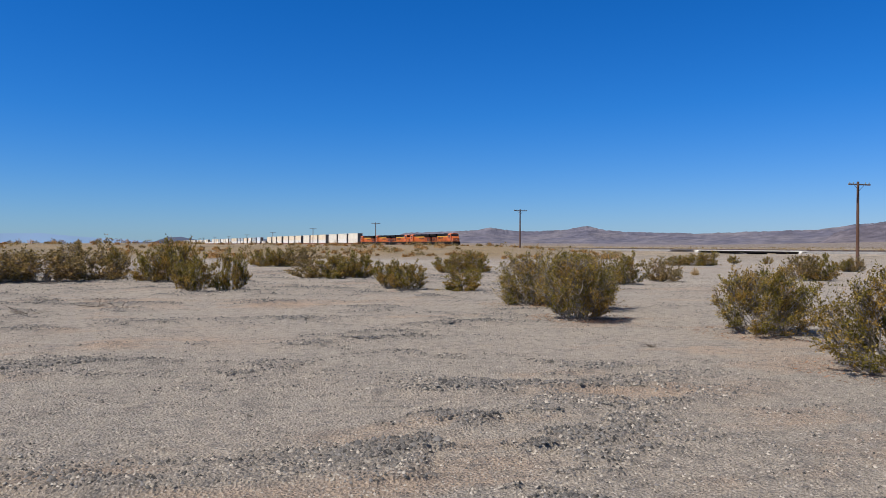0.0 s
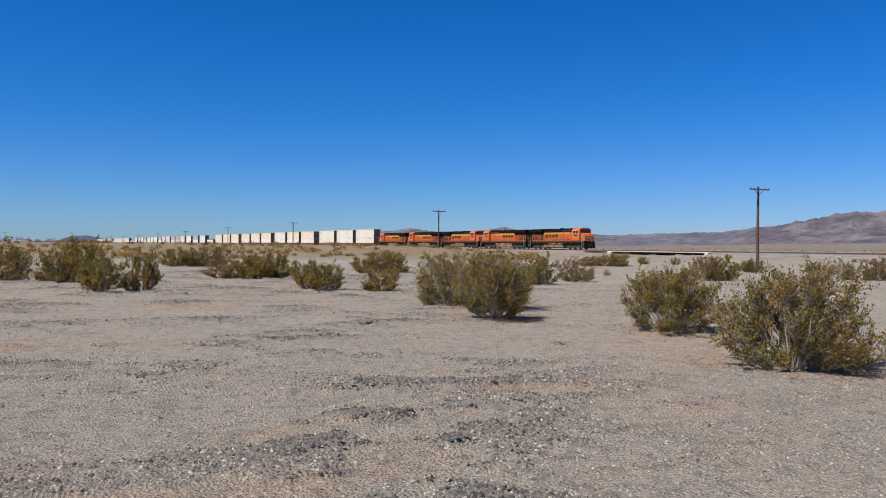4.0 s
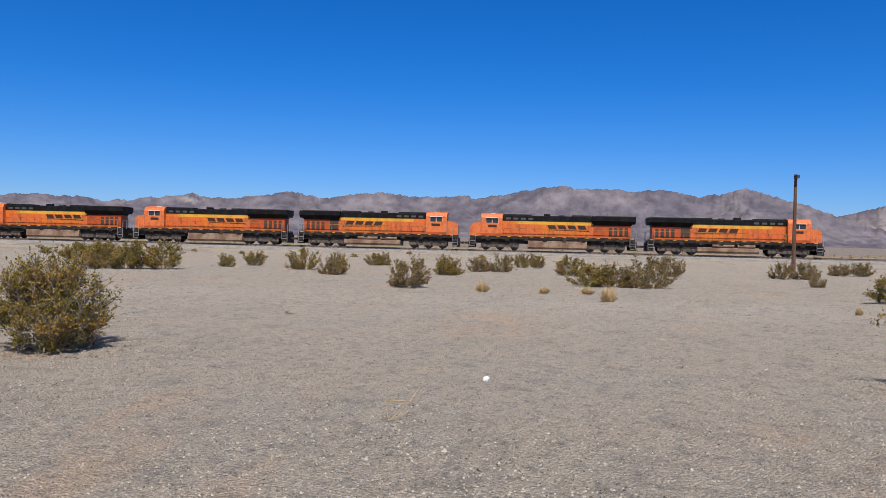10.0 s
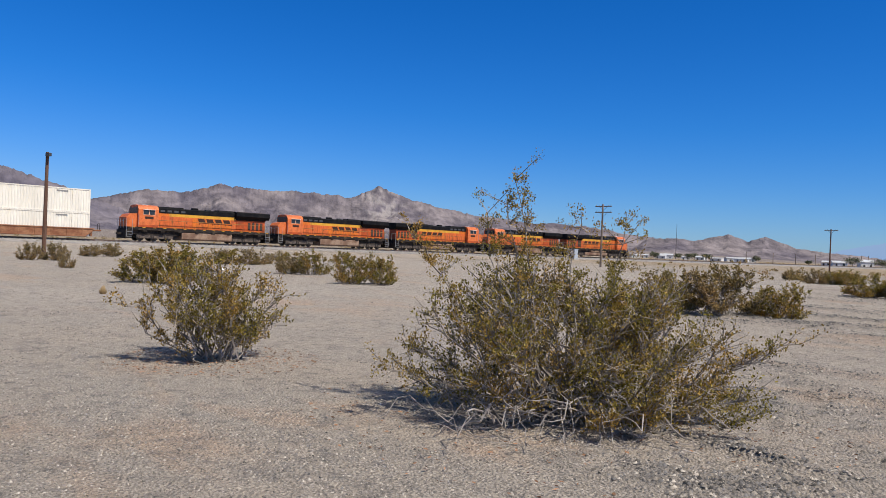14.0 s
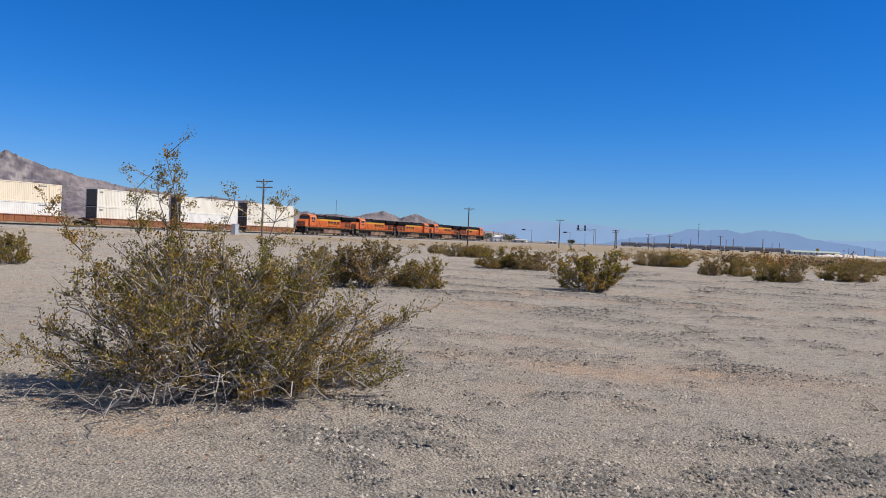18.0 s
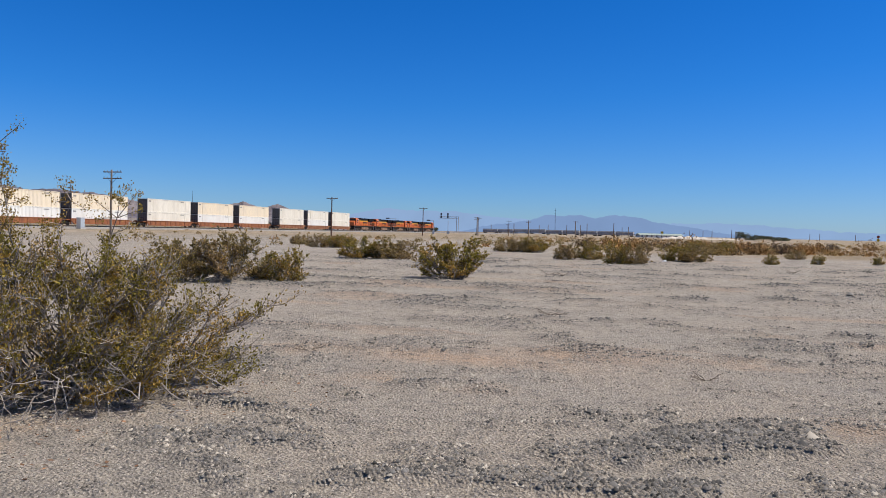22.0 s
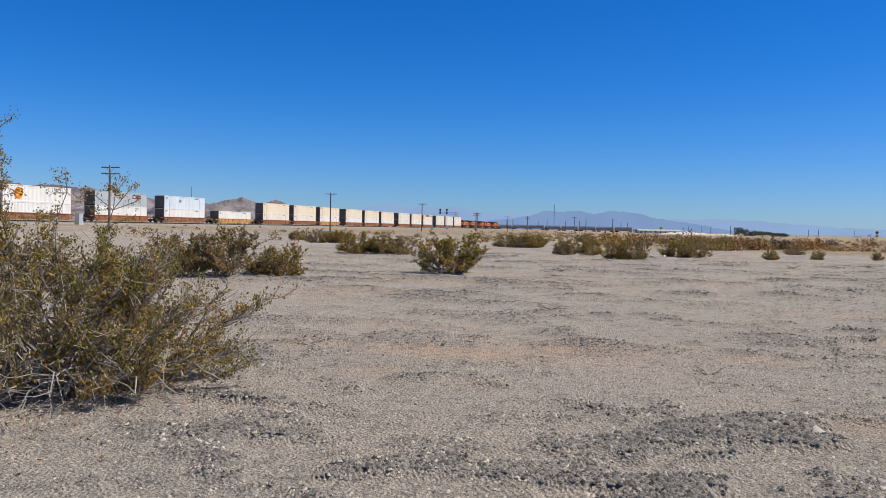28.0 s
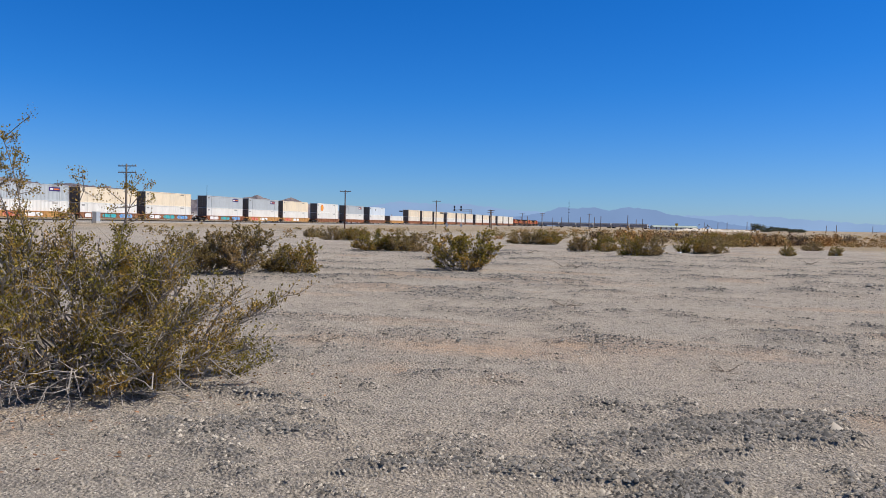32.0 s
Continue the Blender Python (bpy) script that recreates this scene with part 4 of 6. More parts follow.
    # ends
    for e in (-1, 1):
        P("pilot", prismed([(-1.5, 0.28), (1.5, 0.28), (1.5, 1.42), (-1.5, 1.42)], *sorted((e * 10.35, e * 10.55))), "frame_black")
        P("coupler", boxed(*sorted((e * 10.5, e * 11.18)), -0.16, 0.16, 0.72, 1.0, bevel=0.04), "frame_black")
        for side in (-1, 1):
            st = P("step_well", boxed(*sorted((e * 9.75, e * 10.35)), *sorted((side * 1.25, side * 1.52)), 0.32, 1.4), "frame_black")
            for k in range(3):
                P("step", boxed(*sorted((e * 9.75, e * 10.38)), *sorted((side * 1.3, side * 1.58)), 0.45 + k * 0.34, 0.49 + k * 0.34), "silver", st)
            bm = bmesh.new()
            rod(bm, (e * 10.42, side * 1.52, 0.5), (e * 10.48, side * 1.52, 2.75), 0.024)
            rod(bm, (e * 9.72, side * 1.52, 0.7), (e * 9.72, side * 1.5, 2.8), 0.024)
            rod(bm, (e * 10.48, side * 1.52, 2.75), (e * 10.48, side * 0.5, 2.75), 0.025)
            rod(bm, (e * 10.48, side * 0.5, 2.75), (e * 10.48, side * 0.5, 1.6), 0.025)
            P("grab_iron", bm, "silver")
    for side in (-1, 1):
        bm = bmesh.new()
        rod(bm, (-9.7, side * 1.47, 2.8), (6.3, side * 1.47, 2.8), 0.03, sides=5)
        P("handrail", bm, "yellow_rail")
        for k in range(10):
            x = -9.6 + k * 1.75
            if x < 6.2:
                P("stanchion", rodded((x, side * 1.47, 1.78), (x, side * 1.47, 2.8), 0.026, sides=5), "yellow_rail")
    return root


LOCO = 22.4
a = locomotive(True)
b = locomotive(False)
a["label"] = "orange and black diesel locomotive with air reservoirs over its fuel tank"
b["label"] = "orange and black diesel locomotive with a long brown fuel tank"
loco_list = [(a, 0), (b, 180), (copy_thing(a, pose(0, 0, 0)), 0), (copy_thing(b, pose(0, 0, 0)), 180), (copy_thing(b, pose(0, 0, 0)), 180)]
for k, (ob, turn) in enumerate(loco_list):
    MOVING.append((ob, LOCO * (k + 0.5), RAIL_Z, turn))


def well_car(mat, paint):
    """One well of a double-stack car, 19.1 m from joint to joint."""
    root = tagged(new("well_car"), {"steel_rust": "rust-brown steel double-stack well car", "steel_orange": "faded orange steel double-stack well car", "steel_yellow": "faded yellow steel double-stack well car"}[mat] + (" with sprayed graffiti" if paint else ""), "freight car", "well cars of the train")
    P = lambda name, bm, mt, parent=root, label="", **k: part(name, bm, M[mt], parent, label, **k)
    for side in (-1, 1):
        y0, y1 = sorted((side * 1.36, side * 1.5))
        sill = P("side_sill", prismed([(-8.4, 0.95), (-7.6, 0.32), (7.6, 0.32), (8.4, 0.95), (8.4, 1.28), (-8.4, 1.28)], y0, y1, "y"), mat)
        P("top_chord", boxed(-8.6, 8.6, *sorted((side * 1.34, side * 1.58)), 1.22, 1.36, bevel=0.02), mat, sill)
        P("bottom_chord", boxed(-7.6, 7.6, *sorted((side * 1.30, side * 1.56)), 0.28, 0.40, bevel=0.02), mat, sill)
        for k in range(9):
            x = -7.2 + k * 1.8
            P("rib", boxed(x - 0.06, x + 0.06, *sorted((side * 1.5, side * 1.57)), 0.4, 1.22), mat, sill)
        for k in range(paint):
            x0 = -7.0 + 4.9 * k + (0.7 if side > 0 else 0)
            col = ("teal", "blue", "red", "white_paint")[(k + paint + (side > 0)) % 4]
            o = [(x0, 0.45), (x0 + 3.4, 0.42), (x0 + 3.8, 0.8), (x0 + 3.3, 1.18), (x0 + 1.9, 1.1), (x0 + 0.3, 1.2), (x0 - 0.3, 0.85)]
            P("graffiti", prismed(o, *sorted((side * 1.5, side * 1.512)), "y"), col, sill, "sprayed graffiti patch in " + col.split("_")[0])
    P("floor_beam", boxed(-7.8, 7.8, -1.3, 1.3, 0.26, 0.32), mat)
    for e in (-1, 1):
        P("end_platform", boxed(*sorted((e * 8.2, e * 9.5)), -1.35, 1.35, 1.0, 1.2, bevel=0.03), mat)
        P("bulkhead", boxed(*sorted((e * 8.2, e * 8.4)), -1.36, 1.36, 0.34, 1.2), mat)
        bm = bmesh.new()
        rod(bm, (e * 9.35, -1.2, 1.2), (e * 9.35, -1.2, 1.95), 0.03)
        rod(bm, (e * 9.35, -0.5, 1.2), (e * 9.35, -0.5, 1.95), 0.03)
        rod(bm, (e * 9.35, -1.2, 1.95), (e * 9.35, -0.5, 1.95), 0.03)
        P("grab_rail", bm, "frame_black")
    bogie(root, -9.35, 2, 1.75, 0.46, "frame_black")
    return root


def container(body, label, label_mark):
    """A 53-foot container: 16.15 long, 2.6 wide, 2.9 high, standing on z = 0."""
    L, W, H = 16.15 / 2, 1.3, 2.9
    root = tagged(new("shipping_container"), label, "container", "containers of the train")
    # corrugated sides in one body with roof and floor
    verts, faces = [], []
    n = 51
    xs = []
    for k in range(n):
        x0 = -L + 0.16 + k * (2 * L - 0.32) / n
        w = (2 * L - 0.32) / n
        xs += [(x0, 0.0), (x0 + 0.35 * w, 0.0), (x0 + 0.5 * w, -0.035), (x0 + 0.85 * w, -0.035)]
    xs.append((L - 0.16, 0.0))
    for side in (-1, 1):
        base = len(verts)
        for x, d in xs:
            for z in (0.14, H - 0.1):
                verts.append((x, side * (W - 0.03 + d), z))
        for k in range(len(xs) - 1):
            f = (base + 2 * k, base + 2 * k + 2, base + 2 * k + 3, base + 2 * k + 1)
            faces.append(f if side < 0 else f[::-1])
    part("side_panel", raw("side_panel", verts, faces, M[body]), None, root)
    part("roof_panel", boxed(-L + 0.02, L - 0.02, -W + 0.03, W - 0.03, H - 0.09, H - 0.02), M[body], root)
    part("floor", boxed(-L + 0.02, L - 0.02, -W + 0.03, W - 0.03, 0.02, 0.14), M["frame_black"], root)
    for side in (-1, 1):
        y = sorted((side * (W - 0.1), side * W))
        part("top_rail", boxed(-L, L, *y, H - 0.12, H), M[body], root)
        part("bottom_rail", boxed(-L, L, *y, 0.0, 0.16), M[body], root)
        for x in (-L, -6.1, 6.1 - 0.16, L - 0.16):
            part("corner_post" if abs(x) > 7 else "lifting_post", boxed(x, x + 0.16, *sorted((side * (W - 0.13), side * (W + 0.004))), 0.0, H), M[body], root)
        yo = sorted((side * (W - 0.03), side * (W + 0.006)))
        part("marking", boxed(4.1, 5.4, *yo, 2.45, 2.6), M["mark"], root)
        part("marking", boxed(-7.6, -6.9, *yo, 2.25, 2.5), M["mark"], root)
        if label_mark == "purple":
            lab = part("label_panel", boxed(*((3.3, 6.0) if side < 0 else (3.3, 6.0)), *yo, 1.75, 2.45), M["purple"], root, "dark purple label panel")
            part("label_bar", boxed(3.55, 4.3, *sorted((side * (W + 0.006), side * (W + 0.01))), 1.95, 2.25), M["white_paint"], lab)
            part("label_bar", boxed(4.5, 5.8, *sorted((side * (W + 0.006), side * (W + 0.01))), 2.0, 2.2), M["disc_orange"], lab)
        elif label_mark == "disc":
            bm = bmesh.new()
            rod(bm, (-4.6, side * (W - 0.02), 1.5), (-4.6, side * (W + 0.008), 1.5), 1.0, 1.0, 28)
            e = part("emblem_disc", bm, M["disc_orange"], root, "orange round emblem")
            for k in range(3):
                part("emblem_bar", boxed(-5.1, -4.2, *sorted((side * (W + 0.008), side * (W + 0.012))), 1.05 + k * 0.36, 1.25 + k * 0.36), M["disc_yellow"], e)
        elif label_mark == "small":
            part("emblem", boxed(-2.4, -1.6, *yo, 1.5, 2.2), M["mark"], root, "small dark emblem")
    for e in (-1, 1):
        end = part("end_wall", boxed(*sorted((e * (L - 0.12), e * (L - 0.03))), -W + 0.13, W - 0.13, 0.05, H - 0.05), M["box_end"], root, "dark end wall")
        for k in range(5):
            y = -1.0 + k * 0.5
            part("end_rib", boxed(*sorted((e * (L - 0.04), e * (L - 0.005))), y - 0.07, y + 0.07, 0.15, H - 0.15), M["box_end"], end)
    return root


KINDS = {
    "white": ("box_white", "white corrugated steel shipping container", ""),
    "offwhite": ("box_offwhite", "weathered off-white corrugated shipping container", ""),
    "cream": ("box_cream", "cream corrugated steel shipping container", ""),
    "grey": ("box_grey", "grey shipping container with a dark purple label", "purple"),
    "pale": ("box_pale", "pale blue-grey shipping container with a small emblem", "small"),
    "disc": ("box_white", "white shipping container with an orange round emblem", "disc"),
}
boxes, cars = {}, {}


def get_box(kind):
    if kind not in boxes:
        boxes[kind] = container(*KINDS[kind])
        return boxes[kind]
    return copy_thing(boxes[kind], pose(0, 0, 0))


def get_car(key):
    if key not in cars:
        cars[key] = well_car(*key)
        return cars[key]
    return copy_thing(cars[key], pose(0, 0, 0))


def load(q, car, low, top):
    """A well whose container starts q metres behind the train's front."""
    mid = q + 8.07
    MOVING.append((get_car(car), mid, RAIL_Z, 0))
    MOVING.append((get_box(low), mid, RAIL_Z + 0.33, 0))
    if top:
        MOVING.append((get_box(top), mid, RAIL_Z + 0.33 + 2.91, 0))


W, O, C, G = "white", "offwhite", "cream", "grey"
R0, R1, Y1 = ("steel_rust", 0), ("steel_orange", 0), ("steel_yellow", 0)
R2, Y2, O2 = ("steel_rust", 3), ("steel_yellow", 2), ("steel_orange", 3)
for q, car, low, top in (
        (115.8, R0, O, O), (135.0, R0, W, O), (154.2, R0, O, O), (177.3, R1, W, C), (196.6, R1, W, C), (215.9, R1, O, O), (238.6, R1, W, C), (257.8, R1, W, C), (277.0, R1, W, C),
        (299.6, Y1, W, C), (319.2, R1, O, C), (338.6, R1, O, C), (361.8, Y1, W, None), (384.4, R0, W, "pale"), (406.8, R1, W, G), (429.6, R0, W, "disc"), (452.4, Y2, W, C), (471.4, Y2, W, G), (490.6, O2, W, G),
        (513.2, R2, W, C), (532.2, R2, W, C), (551.4, Y2, W, G)):
    load(q, car, low, top)
rnd = random.Random(4)
q = 574.0
while q < 1100:
    for k in range(3):
        load(q, rnd.choice((R0, R1, Y1)), rnd.choice((W, O)), rnd.choice((W, C, O, O, G, W, None)))
        q += 19.15
    q += 3.6


# ---- plants ----
def leaf_quads(rng, pts, size, flat=0.6):
    n = len(pts)
    d = rng.normal(size=(n, 3))
    d[:, 2] = np.abs(d[:, 2]) * 0.9 + 0.3
    d /= np.linalg.norm(d, axis=1)[:, None]
    e = np.cross(d, rng.normal(size=(n, 3)))
    e /= np.linalg.norm(e, axis=1)[:, None]
    s = size * (0.6 + 0.8 * rng.random((n, 1)))
    a, b, c, f = pts, pts + d * s * 0.5 + e * s * 0.26, pts + d * s, pts + d * s * 0.5 - e * s * 0.26
    V = np.stack([a, b, c, f], 1).reshape(-1, 3)
    F = np.arange(4 * n).reshape(n, 4)
    return V, F


def tube(verts, faces, p, q, r0, r1):
    px, py, pz = float(p[0]), float(p[1]), float(p[2])
    qx, qy, qz = float(q[0]), float(q[1]), float(q[2])
    dx, dy, dz = qx - px, qy - py, qz - pz
    ux, uy, uz = dy * 0.81 - dz * 0.5, dz * 0.3 - dx * 0.81, dx * 0.5 - dy * 0.3
    n = 1 / (math.sqrt(ux * ux + uy * uy + uz * uz) + 1e-9)
    ux, uy, uz = ux * n, uy * n, uz * n
    n = 1 / (math.sqrt(dx * dx + dy * dy + dz * dz) + 1e-9)
    wx, wy, wz = (dy * uz - dz * uy) * n, (dz * ux - dx * uz) * n, (dx * uy - dy * ux) * n
    k = len(verts)
    for x, y, z, r in ((px, py, pz, r0), (qx, qy, qz, r1)):
        for ct, st in ((r, 0.0), (-0.5 * r, 0.866 * r), (-0.5 * r, -0.866 * r)):
            verts.append((x + ux * ct + wx * st, y + uy * ct + wy * st, z + uz * ct + wz * st))
    for i in range(3):
        j = (i + 1) % 3
        faces.append((k + i, k + j, k + 3 + j, k + 3 + i))


def shrub_meshes(seed, w, h, stems, twigs, leaves, leaf_size, mat="leaf", sprigs=(), low=0.05, bare=0.22, lumps=0.35, depth=1.0, turn=0.0, up=0.5, lean=0.0):
    """Branches and leaves of a desert bush, w wide and h high: stems fan out of one root to a lumpy dome and fork into leafy twigs."""
    rng = np.random.default_rng(seed)
    V, F, tips = [], [], []
    ct, st = math.cos(turn), math.sin(turn)
    for k in range(stems):
        az = 2 * np.pi * (k * 0.618 + 0.25 * rng.random())
        lift = low + (1.45 - low) * rng.random() ** 1.4
        lump = 1 - lumps * float(lattice(np.array([math.cos(az) * 1.7 + 5 + seed]), np.array([math.sin(az) * 1.7 + lift * 1.3]), seed)[0]) + 0.10 * rng.normal()
        out = max(0.0, math.cos(lift)) ** 0.62 * w * 0.47 * lump
        ex, ey, ez = math.cos(az) * out, math.sin(az) * out * depth, h * (0.07 + 0.83 * math.sin(lift) ** 0.8) * (0.55 + 0.5 * lump)
        ez *= 1 - lean * max(0.0, ex / (0.47 * w))
        end = np.array([ex * ct - ey * st, ex * st + ey * ct, ez])
        k0 = 0.12 + 0.22 * (1 - lift / 1.5)
        p = np.array([end[0] * k0 + 0.03 * w * rng.normal(), end[1] * k0 + 0.03 * w * rng.normal(), -0.04])
        nseg, pts = 5, []
        for i in range(nseg + 1):
            t = i / nseg
            c = p + (end - p) * np.array([t, t, t ** (0.75 + 0.6 * (1 - lift / 1.5))]) + rng.normal(size=3) * 0.045 * h * (0 < i < nseg)
            c[2] = max(c[2], -0.04 if i == 0 else 0.02)
            pts.append(c)
        for i in range(nseg):
            tube(V, F, pts[i], pts[i + 1], 0.0075 * h * (1 - 0.7 * i / nseg) + 0.002, 0.0075 * h * (1 - 0.7 * (i + 1) / nseg) + 0.002)
        axis = (end - p) / (np.linalg.norm(end - p) + 1e-6)
        naked = bare * (0.45 + 0.75 * lift / 1.45)
        for _ in range(twigs):
            t = naked + (1 - naked) * rng.random() ** 0.8
            i = min(nseg - 1, int(t * nseg))
            c = pts[i] + (pts[i + 1] - pts[i]) * (t * nseg - i)
            d = axis * 0.7 + rng.normal(size=3) * 0.42
            d[2] = d[2] * 0.55 + up
            d /= np.linalg.norm(d)
            tl = h * (0.07 + 0.17 * rng.random() ** 1.6)
            m = c + d * tl * 0.55 + rng.normal(size=3) * 0.02 * h
            e = c + d * tl + rng.normal(size=3) * 0.03 * h
            m[2], e[2] = max(m[2], 0.03), max(e[2], 0.04)
            tube(V, F, c, m, 0.003 * h + 0.001, 0.0022 * h + 0.001)
            tube(V, F, m, e, 0.0022 * h + 0.001, 0.001 * h + 0.0008)
            tips.append((c, m, e))
    heavy = len(tips)
    for x, y, top in sprigs:
        p = np.array([x * 0.55, y * 0.55, h * 0.45])
        goal = np.array([x, y, top])
        n = 7
        for i in range(n):
            q = p + (goal - p) / (n - i) + rng.normal(size=3) * 0.025
            tube(V, F, p, q, 0.011 * (1 - 0.1 * i), 0.010 * (1 - 0.1 * i))
            if i > 1:
                for _ in range(4):
                    e = q + rng.normal(size=3) * 0.11 + np.array([0, 0, 0.07])
                    tube(V, F, q, e, 0.005, 0.003)
                    tips += [(q, (q + e) / 2, e), ((q + e) / 2, e, e + rng.normal(size=3) * 0.05)]
            p = q
    extra = len(tips) - heavy
    tips = np.array(tips)
    n = leaves
    # some twigs are bare, others thickly leaved
    full = rng.random(heavy) ** 1.3
    pick = rng.choice(heavy, size=n, p=full / full.sum())
    if extra:
        pick = np.concatenate([pick, heavy + rng.integers(extra, size=extra * 38)])
    n = len(pick)
    # leaves sit in small tufts along each twig
    t = 0.25 + 0.8 * np.round(rng.random(n) ** 0.8 * 4) / 4
    c, m, e = tips[pick, 0], tips[pick, 1], tips[pick, 2]
    pts = np.where(t[:, None] < 0.5, c + (m - c) * (2 * t[:, None]), m + (e - m) * (2 * t[:, None] - 1)) + rng.normal(size=(n, 3)) * 0.014 * h
    small = leaf_size * np.where(pick < heavy, 1.0, 0.75)[pts[:, 2] > 0.03][:, None]
    pts = pts[pts[:, 2] > 0.03]
    LV, LF = leaf_quads(rng, pts, small)
    return raw("woody_stems", V, F, M["twig"]), raw("foliage", LV.tolist(), LF.tolist(), M[mat])


def litter_mesh(seed, w):
    rng = np.random.default_rng(seed)
    n = 900
    a, r = rng.random(n) * 6.28, w * 0.5 * rng.random(n) ** 0.6
    pts = np.stack([r * np.cos(a), r * np.sin(a), 0.008 + 0.02 * rng.random(n)], 1)
    V, F = leaf_quads(rng, pts, 0.05)
    V[:, 2] = 0.006 + np.clip(V[:, 2] * 0.3, 0, 0.03)
    return raw("litter", V.tolist(), F.tolist(), M["litter"])


def bush(x, y, w, h, seed, stems, twigs, leaves, leaf, label, mat="leaf", litter=True, **shape):
    root = tagged(new("creosote_bush"), label, "bush", "desert bushes")
    root.matrix_basis = pose(x, y, ground_at(x, y), 0, 0, 0)
    br, fo = shrub_meshes(seed, w, h, stems, twigs, leaves, leaf, mat, **shape)
    tagged(part("woodwork", br, None, root), "grey woody stems", kind="stuff")
    tagged(part("foliage", fo, None, root), "small olive leaves", kind="stuff")
    if litter:
        tagged(part("leaf_litter", litter_mesh(seed, w * 1.15), None, root, "dry brown leaf litter"), kind="stuff")
    return root


NEAR_BUSHES = ((2.3, 20.6, 2.5, 1.5, 0.02), (3.3, 19.2, 2.2, 1.35, 0.05), (2.75, 16.4, 1.95, 1.42, 0.12), (5.7, 14.1, 2.35, 1.22, 0.05), (5.55, 9.75, 2.4, 1.42, 0.05), (7.95, 9.15, 2.0, 1.36, 0.12))
for k, (x, y, w, h, low) in enumerate(NEAR_BUSHES):
    bush(x, y, w, h, 100 + k, 74, 26, 25000, 0.037, "olive-green creosote bush with grey woody stems on gravel", low=low, bare=0.40, lumps=0.45, up=0.35)
bush(10.67, -2.46, 2.35, 1.5, 110, 34, 26, 12500, 0.037, "open airy creosote bush with bare grey stems", low=0.3, bare=0.42, lumps=0.85, up=0.4)

# the large bush: the way to its right, as seen from where the film was taken, is (-0.59, -0.80)
BIG = polar(126.3, 7.95) + Vector((-0.12, -0.16, 0))
big = bush(BIG.x, BIG.y, 4.5, 1.5, 7, 104, 36, 52000, 0.029, "large sprawling creosote bush with bleached lower branches and tall sprigs", low=0.06, bare=0.46, lumps=0.5, lean=0.22, depth=0.68, up=0.3, turn=math.atan2(-0.80, -0.59),
           sprigs=((0.37, 0.5, 2.2), (0.42, 0.6, 2.0), (0.6, 0.72, 1.9), (0.0, 0.0, 1.8), (-0.24, -0.34, 1.84), (1.0, 1.28, 1.7)))
brng = np.random.default_rng(12)
for k in range(60):
    # bleached, crooked bare branches that sprawl over the ground on the side towards the viewer
    a = math.atan2(3.2, -5.0) + brng.uniform(-1.4, 0.8)
    p = np.array([brng.normal() * 0.3, brng.normal() * 0.3, 0.25]) + brng.uniform(0.3, 1.0) * np.array([math.cos(a), math.sin(a), 0])
    bm = bmesh.new()
    r, ln = 0.010 * brng.uniform(0.45, 1.2), brng.uniform(0.07, 0.13)
    for i in range(8):
        a += brng.normal() * 0.6
        q = p + np.array([math.cos(a) * ln, math.sin(a) * ln, brng.normal() * 0.07 - 0.025])
        q[2] = max(q[2], 0.015)
        rod(bm, p, q, r, r * 0.86, 5)
        if i in (2, 4, 6):
            b2 = a + brng.choice((-0.8, 0.8))
            e = q + np.array([math.cos(b2) * ln * 1.4, math.sin(b2) * ln * 1.4, brng.uniform(-0.05, 0.1)])
            e[2] = max(e[2], 0.012)
            rod(bm, q, e, r * 0.6, r * 0.3, 4)
        p, r = q, r * 0.86
    part("bare_branch", bm, M["pale_branch"], big, "bleached bare branch")

TEMPLATES = []
for k in range(8):
    TEMPLATES.append(bush(0, 0, 2.6, 1.3, 300 + k, 46, 18, 7800, 0.066, "dull olive desert bush with grey stems" if k < 5 else "dry yellowish desert bush with grey stems", "leaf" if k < 5 else "leaf_dry", litter=False, low=0.0 if k % 2 else 0.10, bare=0.36, lumps=0.5, up=0.3))
FAR_A = ((-16.0, 32.2, 5.1, 2.0), (-22.4, 54.6, 2.8, 1.6), (-11.4, 32.5, 2.7, 2.0), (-7.7, 26.1, 2.3, 1.6), (-10.9, 55.9, 4.0, 1.65), (-4.6, 36.4, 3.4, 1.45), (-1.5, 28.0, 2.35, 1.2), (1.3, 44.5, 3.3, 1.4),
         (0.8, 26.9, 1.9, 0.98), (6.9, 31.3, 3.0, 1.5), (10.0, 34.3, 2.0, 1.25), (20.8, 61.8, 3.6, 1.35), (27.1, 69.3, 1.3, 0.9), (29.7, 68.1, 1.1, 0.8), (17.5, 35.7, 2.7, 1.4), (25.9, 48.1, 2.2, 1.1),
         (28.3, 44.3, 2.1, 0.9), (25.4, 36.0, 3.1, 1.4), (29.0, 28.4, 3.7, 1.6), (37.4, 40.5, 4.0, 1.4), (48.0, 57.4, 1.2, 0.7))
